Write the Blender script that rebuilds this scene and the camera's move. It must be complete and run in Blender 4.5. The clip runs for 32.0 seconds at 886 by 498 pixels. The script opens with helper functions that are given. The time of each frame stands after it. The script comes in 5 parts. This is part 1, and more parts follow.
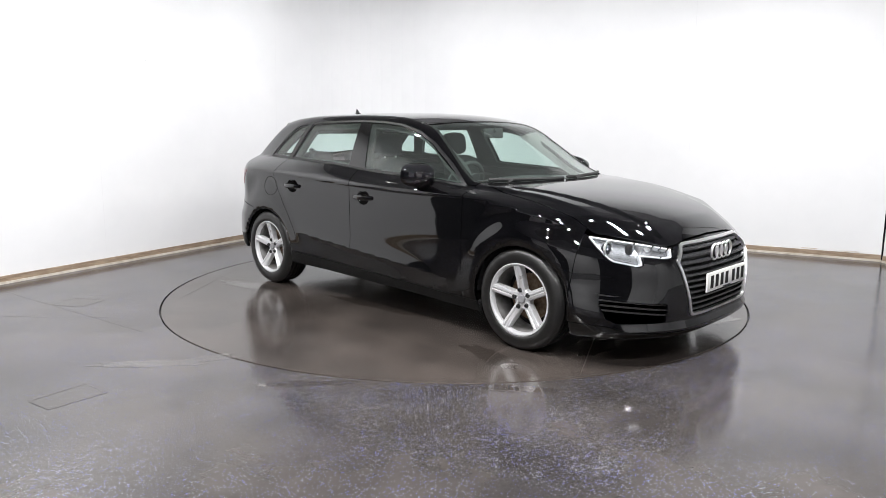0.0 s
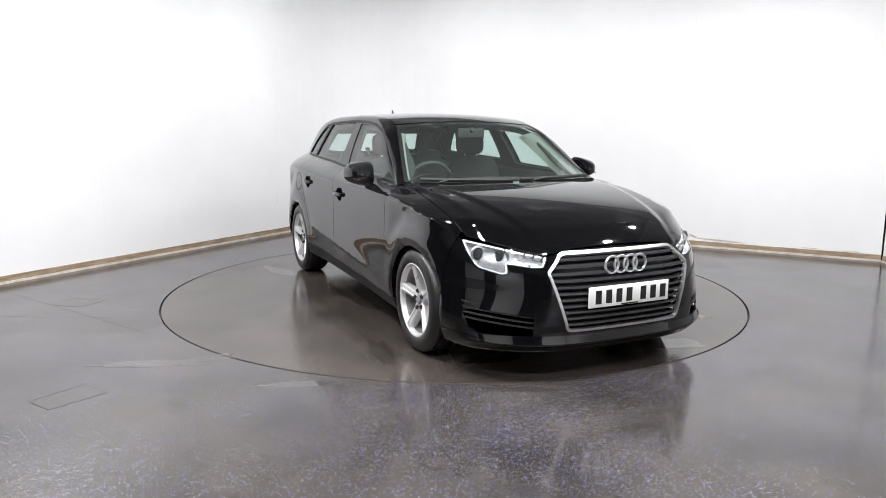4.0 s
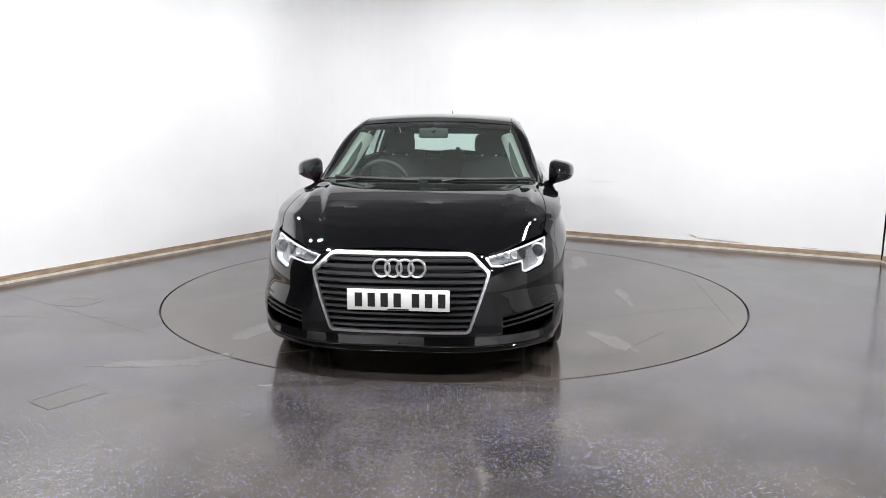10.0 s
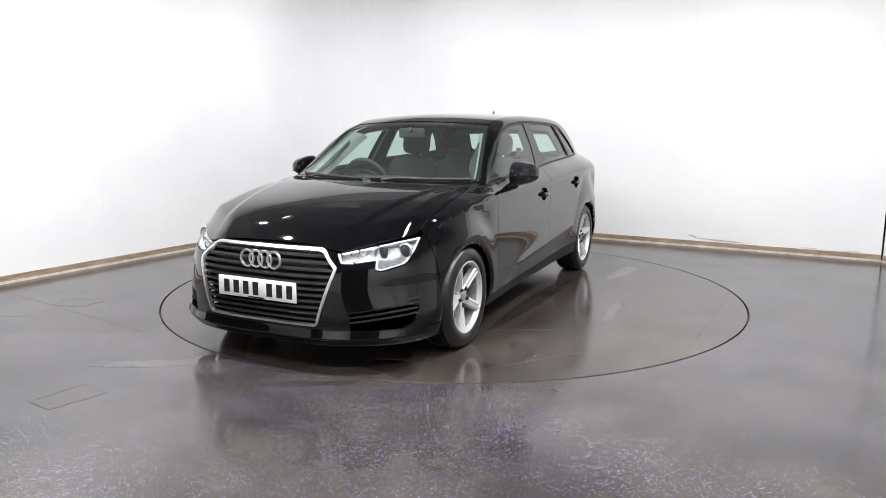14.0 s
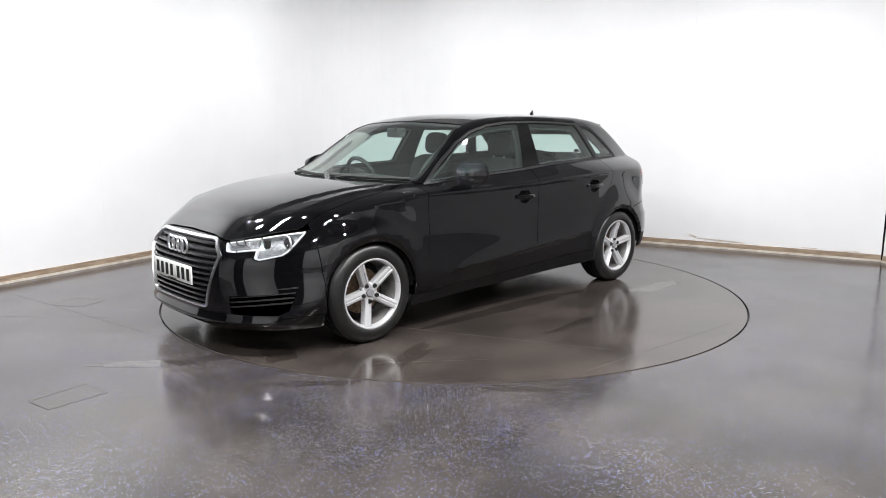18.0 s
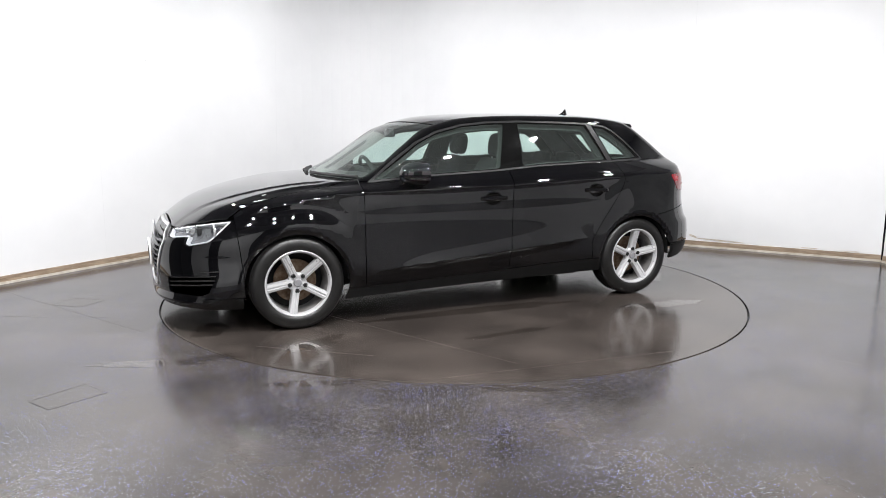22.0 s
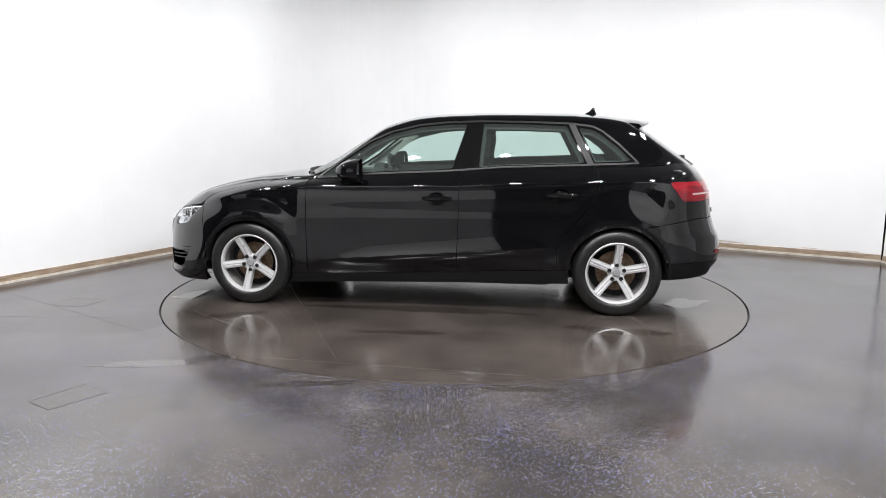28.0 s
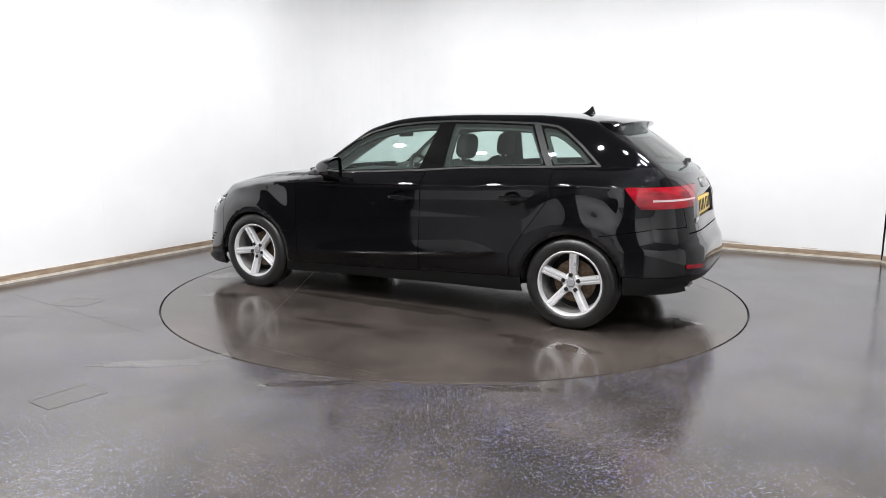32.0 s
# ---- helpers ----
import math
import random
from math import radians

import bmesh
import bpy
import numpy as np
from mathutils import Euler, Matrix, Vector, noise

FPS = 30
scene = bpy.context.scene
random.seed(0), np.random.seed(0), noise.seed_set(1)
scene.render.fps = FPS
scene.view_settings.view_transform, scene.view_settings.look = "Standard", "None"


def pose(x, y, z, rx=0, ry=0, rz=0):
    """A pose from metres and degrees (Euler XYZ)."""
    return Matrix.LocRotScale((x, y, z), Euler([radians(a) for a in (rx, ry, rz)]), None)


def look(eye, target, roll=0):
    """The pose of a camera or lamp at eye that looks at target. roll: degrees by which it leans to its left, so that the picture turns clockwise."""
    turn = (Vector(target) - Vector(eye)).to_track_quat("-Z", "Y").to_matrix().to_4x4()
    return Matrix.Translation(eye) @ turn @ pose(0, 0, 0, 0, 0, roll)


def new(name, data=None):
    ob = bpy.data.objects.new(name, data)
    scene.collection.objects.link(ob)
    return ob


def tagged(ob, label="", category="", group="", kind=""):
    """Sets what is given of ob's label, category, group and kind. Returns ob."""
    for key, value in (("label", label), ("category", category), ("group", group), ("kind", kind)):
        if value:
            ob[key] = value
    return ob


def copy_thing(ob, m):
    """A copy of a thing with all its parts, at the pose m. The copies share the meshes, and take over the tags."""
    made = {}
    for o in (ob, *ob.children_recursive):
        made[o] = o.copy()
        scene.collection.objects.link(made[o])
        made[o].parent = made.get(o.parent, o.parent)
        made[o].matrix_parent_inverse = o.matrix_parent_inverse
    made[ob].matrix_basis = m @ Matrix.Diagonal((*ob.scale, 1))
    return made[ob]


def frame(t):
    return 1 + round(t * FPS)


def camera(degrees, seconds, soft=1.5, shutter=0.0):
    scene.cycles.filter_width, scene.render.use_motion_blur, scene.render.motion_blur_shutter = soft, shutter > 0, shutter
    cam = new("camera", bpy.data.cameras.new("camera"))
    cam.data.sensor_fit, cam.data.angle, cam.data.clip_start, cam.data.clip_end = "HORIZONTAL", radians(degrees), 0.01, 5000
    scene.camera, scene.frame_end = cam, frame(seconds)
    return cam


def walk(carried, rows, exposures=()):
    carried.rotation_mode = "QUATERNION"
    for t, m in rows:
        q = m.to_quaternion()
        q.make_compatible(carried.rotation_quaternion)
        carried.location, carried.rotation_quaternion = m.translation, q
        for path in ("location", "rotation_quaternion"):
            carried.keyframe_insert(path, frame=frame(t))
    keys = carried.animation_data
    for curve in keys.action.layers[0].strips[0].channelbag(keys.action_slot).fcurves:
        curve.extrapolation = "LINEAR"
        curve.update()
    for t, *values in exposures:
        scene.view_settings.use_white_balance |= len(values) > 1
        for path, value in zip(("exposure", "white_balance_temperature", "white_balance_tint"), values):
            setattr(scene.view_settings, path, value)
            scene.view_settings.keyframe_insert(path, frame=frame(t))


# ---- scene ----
# ---- camera ----
cam = camera(63.42, 32.0, 0.6)
EYE = (0.0, -5.7285, 1.2919)
AIM = (EYE[0] + math.sin(radians(-0.813)) * 6, EYE[1] + math.cos(radians(-0.813)) * 6, EYE[2] - 6 * math.tan(radians(9.663)))
walk(cam, [(0.0, look(EYE, AIM, 0.21)), (32.0, look(EYE, AIM, 0.21))])
scene.view_settings.exposure = 0.05

# the turntable turns evenly; the car stands a little off its axis
TURN_START, TURN_RATE = -43.35, -5.1130
CAR_X, CAR_Y = 0.0979, -0.0946

# ---- light ----
world = bpy.data.worlds.new("world")
scene.world = world
world.use_nodes = True
world.node_tree.nodes["Background"].inputs["Color"].default_value = (0.8, 0.85, 1.0, 1)
world.node_tree.nodes["Background"].inputs["Strength"].default_value = 0.02
CEILING_Z = 3.1
LAMP_SPOTS = [(2.7 * math.cos(radians(a)), 2.7 * math.sin(radians(a)) - 0.1) for a in (-178, -156, -134, -112, -90, -68, -46, -24, -2)] + [(-2.2, -4.4), (-0.75, -4.6), (0.75, -4.6), (2.2, -4.4)]
for lx, ly in LAMP_SPOTS:
    lamp_data = bpy.data.lights.new("downlight_glow", "AREA")
    lamp_data.shape, lamp_data.size, lamp_data.energy = "DISK", 0.13, 48
    lamp_data.color = (0.988, 0.985, 0.989)
    lamp_ob = new("downlight_glow", lamp_data)
    lamp_ob.matrix_world = pose(lx, ly, CEILING_Z - 0.035)
# added unseen ceiling spots, brightening white walls and grey wall behind: place, aim, watts
FILL_SPOTS = [((-2.2, 0.5), (-3.2, 1.5, 0.8), 3), ((-1.3, 1.3), (-2.2, 3.0, 0.8), 17), ((-0.2, 1.7), (-0.4, 3.9, 0.8), 20), ((1.1, 1.2), (1.6, 3.0, 0.8), 14), ((2.4, 0.3), (3.3, 2.0, 0.8), 14),
           ((-4.6, -6.6), (-5.4, -8.4, 1.2), 46), ((-2.6, -6.9), (-3.2, -8.6, 1.2), 40), ((2.6, -6.9), (3.2, -8.6, 1.2), 36), ((4.2, -6.5), (5.2, -8.2, 1.2), 40)]
for (lx, ly), aim, watts in FILL_SPOTS:
    lamp_data = bpy.data.lights.new("fill_spot_glow", "AREA")
    lamp_data.shape, lamp_data.size, lamp_data.energy, lamp_data.spread = "DISK", 0.14, watts, radians(150)
    lamp_data.color = (0.988, 0.985, 0.989)
    lamp_ob = new("fill_spot_glow", lamp_data)
    lamp_ob.matrix_world = look((lx, ly, CEILING_Z - 0.12), aim)


# ---- materials ----
def material(name, color, rough=0.5, metal=0.0, spec=0.5, coat=0.0):
    m = bpy.data.materials.new(name)
    m.use_nodes = True
    b = m.node_tree.nodes["Principled BSDF"]
    b.inputs["Base Color"].default_value = (*color, 1)
    b.inputs["Roughness"].default_value = rough
    b.inputs["Metallic"].default_value = metal
    b.inputs["Specular IOR Level"].default_value = spec
    b.inputs["Coat Weight"].default_value = coat
    b.inputs["Coat Roughness"].default_value = 0.02
    return m


def node(m, kind, **values):
    n = m.node_tree.nodes.new(kind)
    for key, value in values.items():
        n.inputs[key].default_value = value
    return n


def link(m, a, b):
    m.node_tree.links.new(a, b)


def shader(m):
    return m.node_tree.nodes["Principled BSDF"]


def grain(m, scale, low, high, detail=4.0, out="Base Color", stretch=(1, 1, 1), lo=0.3, hi=0.7, bump=0.0):
    """Noise in object space between two colours (or values), with an optional relief."""
    tc = node(m, "ShaderNodeTexCoord")
    mp = node(m, "ShaderNodeMapping")
    mp.inputs["Scale"].default_value = stretch
    nz = node(m, "ShaderNodeTexNoise", Scale=scale, Detail=detail, Roughness=0.6)
    link(m, tc.outputs["Object"], mp.inputs["Vector"])
    link(m, mp.outputs["Vector"], nz.inputs["Vector"])
    rp = node(m, "ShaderNodeValToRGB")
    rp.color_ramp.elements[0].position, rp.color_ramp.elements[1].position = lo, hi
    if isinstance(low, float):
        low, high = (low,) * 3, (high,) * 3
    rp.color_ramp.elements[0].color, rp.color_ramp.elements[1].color = (*low, 1), (*high, 1)
    link(m, nz.outputs["Fac"], rp.inputs["Fac"])
    if out:
        link(m, rp.outputs["Color"], shader(m).inputs[out])
    if bump:
        bp = node(m, "ShaderNodeBump", Strength=bump, Distance=0.002)
        link(m, nz.outputs["Fac"], bp.inputs["Height"])
        link(m, bp.outputs["Normal"], shader(m).inputs["Normal"])
    return rp


PAINT = material("black_paint", (0.0018, 0.0018, 0.0023), 0.03, 0, 0.5, 0.35)
GLOSS_BLACK = material("gloss_black_trim", (0.004, 0.004, 0.004), 0.06)
SATIN_TRIM = material("satin_grey_trim", (0.010, 0.010, 0.011), 0.45, spec=0.3)
grain(SATIN_TRIM, 120, 0.40, 0.50, out="Roughness")
SILL_BLACK = material("satin_black_sill", (0.006, 0.006, 0.006), 0.4, spec=0.2)
DARK_PLASTIC = material("dark_plastic", (0.012, 0.012, 0.012), 0.55)
grain(DARK_PLASTIC, 300, 0.009, 0.016, bump=0.15)
CAVITY = material("dark_cavity", (0.005, 0.005, 0.005), 0.8)
CHROME = material("chrome", (0.9, 0.9, 0.91), 0.28, 1.0)
ALLOY = material("silver_alloy", (0.60, 0.60, 0.61), 0.3, 0.45)
grain(ALLOY, 35, 0.26, 0.40, out="Roughness")
RUBBER = material("tyre_rubber", (0.012, 0.012, 0.012), 0.36, spec=0.5)
grain(RUBBER, 25, (0.005, 0.005, 0.005), (0.011, 0.0105, 0.010), bump=0.1)
RUST = material("brake_iron", (0.16, 0.10, 0.06), 0.5, 0.6)
grain(RUST, 40, (0.10, 0.055, 0.03), (0.24, 0.18, 0.13))
FABRIC = material("dark_seat_fabric", (0.016, 0.016, 0.017), 0.9)
grain(FABRIC, 220, (0.03, 0.03, 0.031), (0.06, 0.06, 0.062), bump=0.4)
DASH = material("dashboard_plastic", (0.02, 0.02, 0.021), 0.6)
grain(DASH, 400, 0.03, 0.045, bump=0.2)
HEADLINING = material("grey_headlining", (0.30, 0.30, 0.28), 0.95)
grain(HEADLINING, 300, (0.26, 0.26, 0.245), (0.34, 0.34, 0.32))
WHITE_PLATE = material("white_plate", (0.80, 0.80, 0.78), 0.35)
YELLOW_PLATE = material("yellow_plate", (0.62, 0.42, 0.05), 0.35)
RED_LENS = material("red_lens", (0.20, 0.004, 0.010), 0.08, 0, 0.5, 0.4)
grain(RED_LENS, 3.0, (0.09, 0.002, 0.006), (0.27, 0.006, 0.014), 2, stretch=(2, 2, 9))
LAMP_REFLECTOR = material("lamp_reflector", (0.40, 0.41, 0.43), 0.25, 0.6)
grain(LAMP_REFLECTOR, 60, (0.10, 0.103, 0.107), (0.46, 0.47, 0.49), 2, stretch=(1, 1, 4))
GRILLE_BLACK = material("grille_black", (0.022, 0.022, 0.024), 0.22, spec=0.6)
MIRROR = material("mirror_silver", (0.8, 0.82, 0.82), 0.02, 1.0)
TAIL_STRIP = material("pale_tail_strip", (0.46, 0.33, 0.34), 0.25)
LAMP_STRIP = material("light_guide", (0.60, 0.61, 0.63), 0.25)


def glass_material(name, tint, haze=0.0):
    """Thin glass: tinted and clear, with a Fresnel gloss and a faint painted haze."""
    m = bpy.data.materials.new(name)
    m.use_nodes = True
    nt = m.node_tree
    nt.nodes.remove(nt.nodes["Principled BSDF"])
    out = nt.nodes["Material Output"]
    tr, df, gl, film, mix, fr = (nt.nodes.new("ShaderNode" + k) for k in ("BsdfTransparent", "BsdfDiffuse", "BsdfGlossy", "MixShader", "MixShader", "LayerWeight"))
    tr.inputs["Color"].default_value = (*tint, 1)
    df.inputs["Color"].default_value = (0.70, 0.78, 0.74, 1)
    # even haze mixed into the glass colour, for its pale veil
    film.inputs["Fac"].default_value = haze
    gl.inputs["Roughness"].default_value = 0.01
    fr.inputs["Blend"].default_value = 0.5
    power, gain = nt.nodes.new("ShaderNodeMath"), nt.nodes.new("ShaderNodeMath")
    power.operation, gain.operation = "POWER", "MULTIPLY_ADD"
    power.inputs[1].default_value, gain.inputs[1].default_value, gain.inputs[2].default_value = 5.0, 0.93, 0.07
    nt.links.new(fr.outputs["Facing"], power.inputs[0])
    nt.links.new(power.outputs[0], gain.inputs[0])
    nt.links.new(tr.outputs["BSDF"], film.inputs[1])
    nt.links.new(df.outputs["BSDF"], film.inputs[2])
    nt.links.new(gain.outputs[0], mix.inputs["Fac"])
    nt.links.new(film.outputs["Shader"], mix.inputs[1])
    nt.links.new(gl.outputs["BSDF"], mix.inputs[2])
    nt.links.new(mix.outputs["Shader"], out.inputs["Surface"])
    return m


WINDOW_GLASS = glass_material("green_tinted_glass", (0.78, 0.90, 0.86), 0.022)
CLEAR_LENS = glass_material("clear_lens", (0.96, 0.97, 0.98))


# ---- mesh helpers ----
BODY = None
RISE = np.array([(0, 0), (0.2, 0.191), (0.286, 0.2745), (0.309, 0.298), (0.515, 0.495), (0.6, 0.577), (0.73, 0.710), (0.85, 0.831), (0.94, 0.926), (1.054, 1.045), (1.2, 1.197), (1.35, 1.356), (1.396, 1.404), (1.46, 1.476), (2, 2.016)])


def proportion(p):
    """Sets points of the drawn body to the car's true height and breadth."""
    p = np.asarray(p, float)
    z = p[:, 2]
    t = np.clip((z - 0.72) / 0.26, 0, 1)
    return np.stack([p[:, 0], p[:, 1] * (0.975 + 0.025 * t * t * (3 - 2 * t)), np.interp(z, RISE[:, 0], RISE[:, 1])], -1)


def on_body(ob):
    while ob is not None and ob != BODY:
        ob = ob.parent
    return ob is not None


def mesh_object(name, verts, faces, mat, smooth=False):
    me = bpy.data.meshes.new(name)
    me.from_pydata([tuple(map(float, v)) for v in verts], [], faces)
    me.materials.append(mat)
    if smooth:
        me.polygons.foreach_set("use_smooth", [True] * len(me.polygons))
    me.update()
    return new(name, me)


def part(name, bm, mat, parent, label="", smooth=True, sharp=35):
    """Links a bmesh as one mesh object under a thing or a part."""
    me = bpy.data.meshes.new(name)
    bmesh.ops.recalc_face_normals(bm, faces=bm.faces)
    if smooth:
        for fc in bm.faces:
            fc.smooth = True
        for e in bm.edges:
            if len(e.link_faces) == 2 and e.calc_face_angle(0) > radians(sharp):
                e.smooth = False
    if on_body(parent):
        for v, q in zip(bm.verts, proportion([v.co for v in bm.verts])):
            v.co = q
    bm.to_mesh(me)
    bm.free()
    me.materials.append(mat)
    ob = new(name, me)
    if parent is not None:
        ob.parent = parent
    if label:
        tagged(ob, label)
    return ob


def box(bm, x0, x1, y0, y1, z0, z1, bevel=0.0, m=None, segs=2):
    made = bmesh.ops.create_cube(bm, size=1.0)["verts"]
    bmesh.ops.scale(bm, vec=(x1 - x0, y1 - y0, z1 - z0), verts=made)
    bmesh.ops.translate(bm, vec=((x0 + x1) / 2, (y0 + y1) / 2, (z0 + z1) / 2), verts=made)
    if bevel:
        edges = list({e for v in made for e in v.link_edges})
        made = bmesh.ops.bevel(bm, geom=edges, offset=bevel, segments=segs, affect="EDGES", profile=0.5)["verts"]
    if m is not None:
        bmesh.ops.transform(bm, matrix=m, verts=made)
    return made


def lathe(bm, profile, steps=48, axis="Y", m=None):
    """Turns (radius, along) points round an axis."""
    rings = []
    for i in range(steps):
        a = 2 * math.pi * i / steps
        ring = []
        for r, h in profile:
            p = {"Y": (r * math.cos(a), h, r * math.sin(a)), "Z": (r * math.cos(a), r * math.sin(a), h), "X": (h, r * math.cos(a), r * math.sin(a))}[axis]
            ring.append(bm.verts.new(m @ Vector(p) if m is not None else p))
        rings.append(ring)
    for i in range(steps):
        a, b = rings[i], rings[(i + 1) % steps]
        for j in range(len(profile) - 1):
            if profile[j][0] < 1e-6 and profile[j + 1][0] < 1e-6:
                continue
            bm.faces.new((a[j], a[j + 1], b[j + 1], b[j]))
    bmesh.ops.remove_doubles(bm, verts=[v for r in rings for v in r], dist=1e-5)


def tube(bm, pts, radius, sides=8, closed=False, flat=1.0):
    pts = [Vector(p) for p in pts]
    n = len(pts)
    rings = []
    for i, p in enumerate(pts):
        a, b = (pts[i - 1], pts[(i + 1) % n]) if closed else (pts[max(i - 1, 0)], pts[min(i + 1, n - 1)])
        d = (b - a).normalized()
        up = Vector((0, 0, 1)) if abs(d.z) < 0.9 else Vector((1, 0, 0))
        s = d.cross(up).normalized()
        u = s.cross(d)
        rings.append([bm.verts.new(p + (s * math.cos(t) + u * math.sin(t) * flat) * radius) for t in (2 * math.pi * k / sides for k in range(sides))])
    for i in range(n if closed else n - 1):
        a, b = rings[i], rings[(i + 1) % n]
        for k in range(sides):
            bm.faces.new((a[k], a[(k + 1) % sides], b[(k + 1) % sides], b[k]))
    if not closed:
        bm.faces.new(rings[0])
        bm.faces.new(rings[-1][::-1])


# ---- the room ----
WALL_H = CEILING_Z


def rounded_path(points, radius, steps=14):
    out = [Vector(points[0])]
    for a, b, c, r in zip(points, points[1:], points[2:], radius):
        a, b, c = Vector(a), Vector(b), Vector(c)
        u, v = (a - b).normalized(), (c - b).normalized()
        p, q = b + u * r, b + v * r
        for i in range(steps + 1):
            t = i / steps
            out.append(p * (1 - t) ** 2 + b * 2 * t * (1 - t) + q * t * t)
    out.append(Vector(points[-1]))
    return out


def strip(name, path, z0, z1, inner, outer, mat, parent=None):
    """A band of wall along a plan path, between two heights, with thickness."""
    n = len(path)
    side = []
    for i in range(n):
        d = (path[min(i + 1, n - 1)] - path[max(i - 1, 0)]).normalized()
        side.append(Vector((d.y, -d.x)))
    verts, faces = [], []
    for i in range(n):
        a, b = path[i] + side[i] * inner, path[i] + side[i] * outer
        verts += [(a.x, a.y, z0), (a.x, a.y, z1), (b.x, b.y, z1), (b.x, b.y, z0)]
    for i in range(n - 1):
        k = 4 * i
        for j in range(4):
            faces.append((k + j, k + (j + 1) % 4, k + 4 + (j + 1) % 4, k + 4 + j))
    faces += [(3, 2, 1, 0), (4 * n - 4, 4 * n - 3, 4 * n - 2, 4 * n - 1)]
    ob = mesh_object(name, verts, faces, mat)
    if parent is not None:
        ob.parent = parent
    return ob


WALL_PAINT = material("white_wall_paint", (0.80, 0.80, 0.81), 0.75, spec=0.3)
grain(WALL_PAINT, 1.3, (0.69, 0.695, 0.705), (0.76, 0.76, 0.77), 6, lo=0.2, hi=0.8)
DARK_WALL = material("grey_wall", (0.7, 0.7, 0.71), 0.8)
grain(DARK_WALL, 1.5, (0.66, 0.66, 0.67), (0.74, 0.74, 0.75))
BLACK_WALL = material("black_wall", (0.02, 0.02, 0.02), 0.8)
grain(BLACK_WALL, 1.5, (0.016, 0.016, 0.016), (0.026, 0.026, 0.027))
SIDE_WALL = material("dark_grey_wall", (0.25, 0.25, 0.26), 0.8)
grain(SIDE_WALL, 1.5, (0.21, 0.21, 0.215), (0.29, 0.29, 0.295))
CEILING_PAINT = material("field_ceiling", (0.25, 0.25, 0.255), 0.9)
grain(CEILING_PAINT, 2.0, (0.22, 0.22, 0.225), (0.29, 0.29, 0.295))
GREY_CEILING = material("grey_ceiling", (0.4, 0.4, 0.41), 0.9)
grain(GREY_CEILING, 2.0, (0.36, 0.36, 0.37), (0.44, 0.44, 0.45))
BOARD_WOOD = material("worn_brown_wood", (0.20, 0.14, 0.09), 0.6)
grain(BOARD_WOOD, 6, (0.15, 0.10, 0.065), (0.36, 0.28, 0.20), 6, stretch=(1, 1, 6), bump=0.2)
PALE_EDGE = material("pale_board_edge", (0.55, 0.50, 0.43), 0.6)
grain(PALE_EDGE, 9, (0.34, 0.29, 0.23), (0.66, 0.62, 0.56), 6)

left_path = rounded_path([(-4.439, -1.292), (-1.355, 4.325), (4.218, 1.289)], [1.3])
CORNER = len(left_path) // 2
wall_a = tagged(strip("wall_left", left_path[: CORNER + 1], 0, WALL_H, 0, -0.16, WALL_PAINT), "white painted booth wall with faint scuffs and seams", "wall", kind="structure")
wall_b = tagged(strip("wall_right", left_path[CORNER:], 0, WALL_H, 0, -0.16, WALL_PAINT), "white painted booth wall with chipped paint at its foot", "wall", kind="structure")
wall_c = tagged(strip("wall_side", [Vector((4.25, 0.733)), Vector((5.15, -2.4))], 0, WALL_H, 0, -0.16, SIDE_WALL), "dark grey wall beside the white booth", "wall", kind="structure")
wall_f = tagged(strip("wall_return", [Vector((4.221, 1.262)), Vector((4.25, 0.733))], 0, WALL_H, 0, -0.16, WALL_PAINT), "white painted end of the booth wall", "wall", kind="structure")
wall_d = tagged(strip("wall_back", [Vector((5.15, -2.4)), Vector((5.8, -4.5)), Vector((5.8, -8.6)), Vector((2.3, -8.6))], 0, WALL_H, 0, -0.16, DARK_WALL), "grey wall closing the booth", "wall", kind="structure")
# unseen black panel, added so the car's paint reflects dark here
wall_i = tagged(strip("dark_back_panel", [Vector((2.3, -8.6)), Vector((-1.2, -8.6))], 0, WALL_H, -0.02, -0.16, BLACK_WALL), "unseen black panel added for a dark opening in the middle of the back", "wall", kind="structure")
wall_j = tagged(strip("wall_back_side", [Vector((-1.2, -8.6)), Vector((-5.0, -8.6))], 0, WALL_H, 0, -0.16, DARK_WALL), "grey wall closing the booth", "wall", kind="structure")
# another added black panel, out of view: the dark band mirrored in the doors
wall_h = tagged(strip("wall_gap", [Vector((-5.0, -8.6)), Vector((-6.98, -8.6))], 0, WALL_H, -0.02, -0.16, BLACK_WALL), "unseen black panel added for a dark gap between the grey walls", "wall", kind="structure")
wall_g = tagged(strip("wall_rear_side", [Vector((-7.0, -8.6)), Vector((-7.0, -5.0))], 0, WALL_H, 0, -0.16, DARK_WALL), "grey wall closing the booth", "wall", kind="structure")
wall_e = tagged(strip("wall_entry", [Vector((-7.0, -5.0)), Vector((-6.4, -3.2)), Vector((-4.43, -1.30))], 0, WALL_H, 0, -0.16, BLACK_WALL), "black wall beside the white booth", "wall", kind="structure")
for nm, pth in (("baseboard_left", left_path[: CORNER + 1]), ("baseboard_right", left_path[CORNER:]), ("baseboard_return", [Vector((4.221, 1.238)), Vector((4.248, 0.75))])):
    tagged(strip(nm, pth, 0.019, 0.065, 0.022, 0.001, BOARD_WOOD), "worn brown wooden skirting along the wall", "skirting", kind="structure")
    tagged(strip(nm.replace("baseboard", "trim"), pth, 0.0, 0.019, 0.034, 0.001, PALE_EDGE), "pale scuffed strip at the foot of the skirting", "trim", kind="structure")
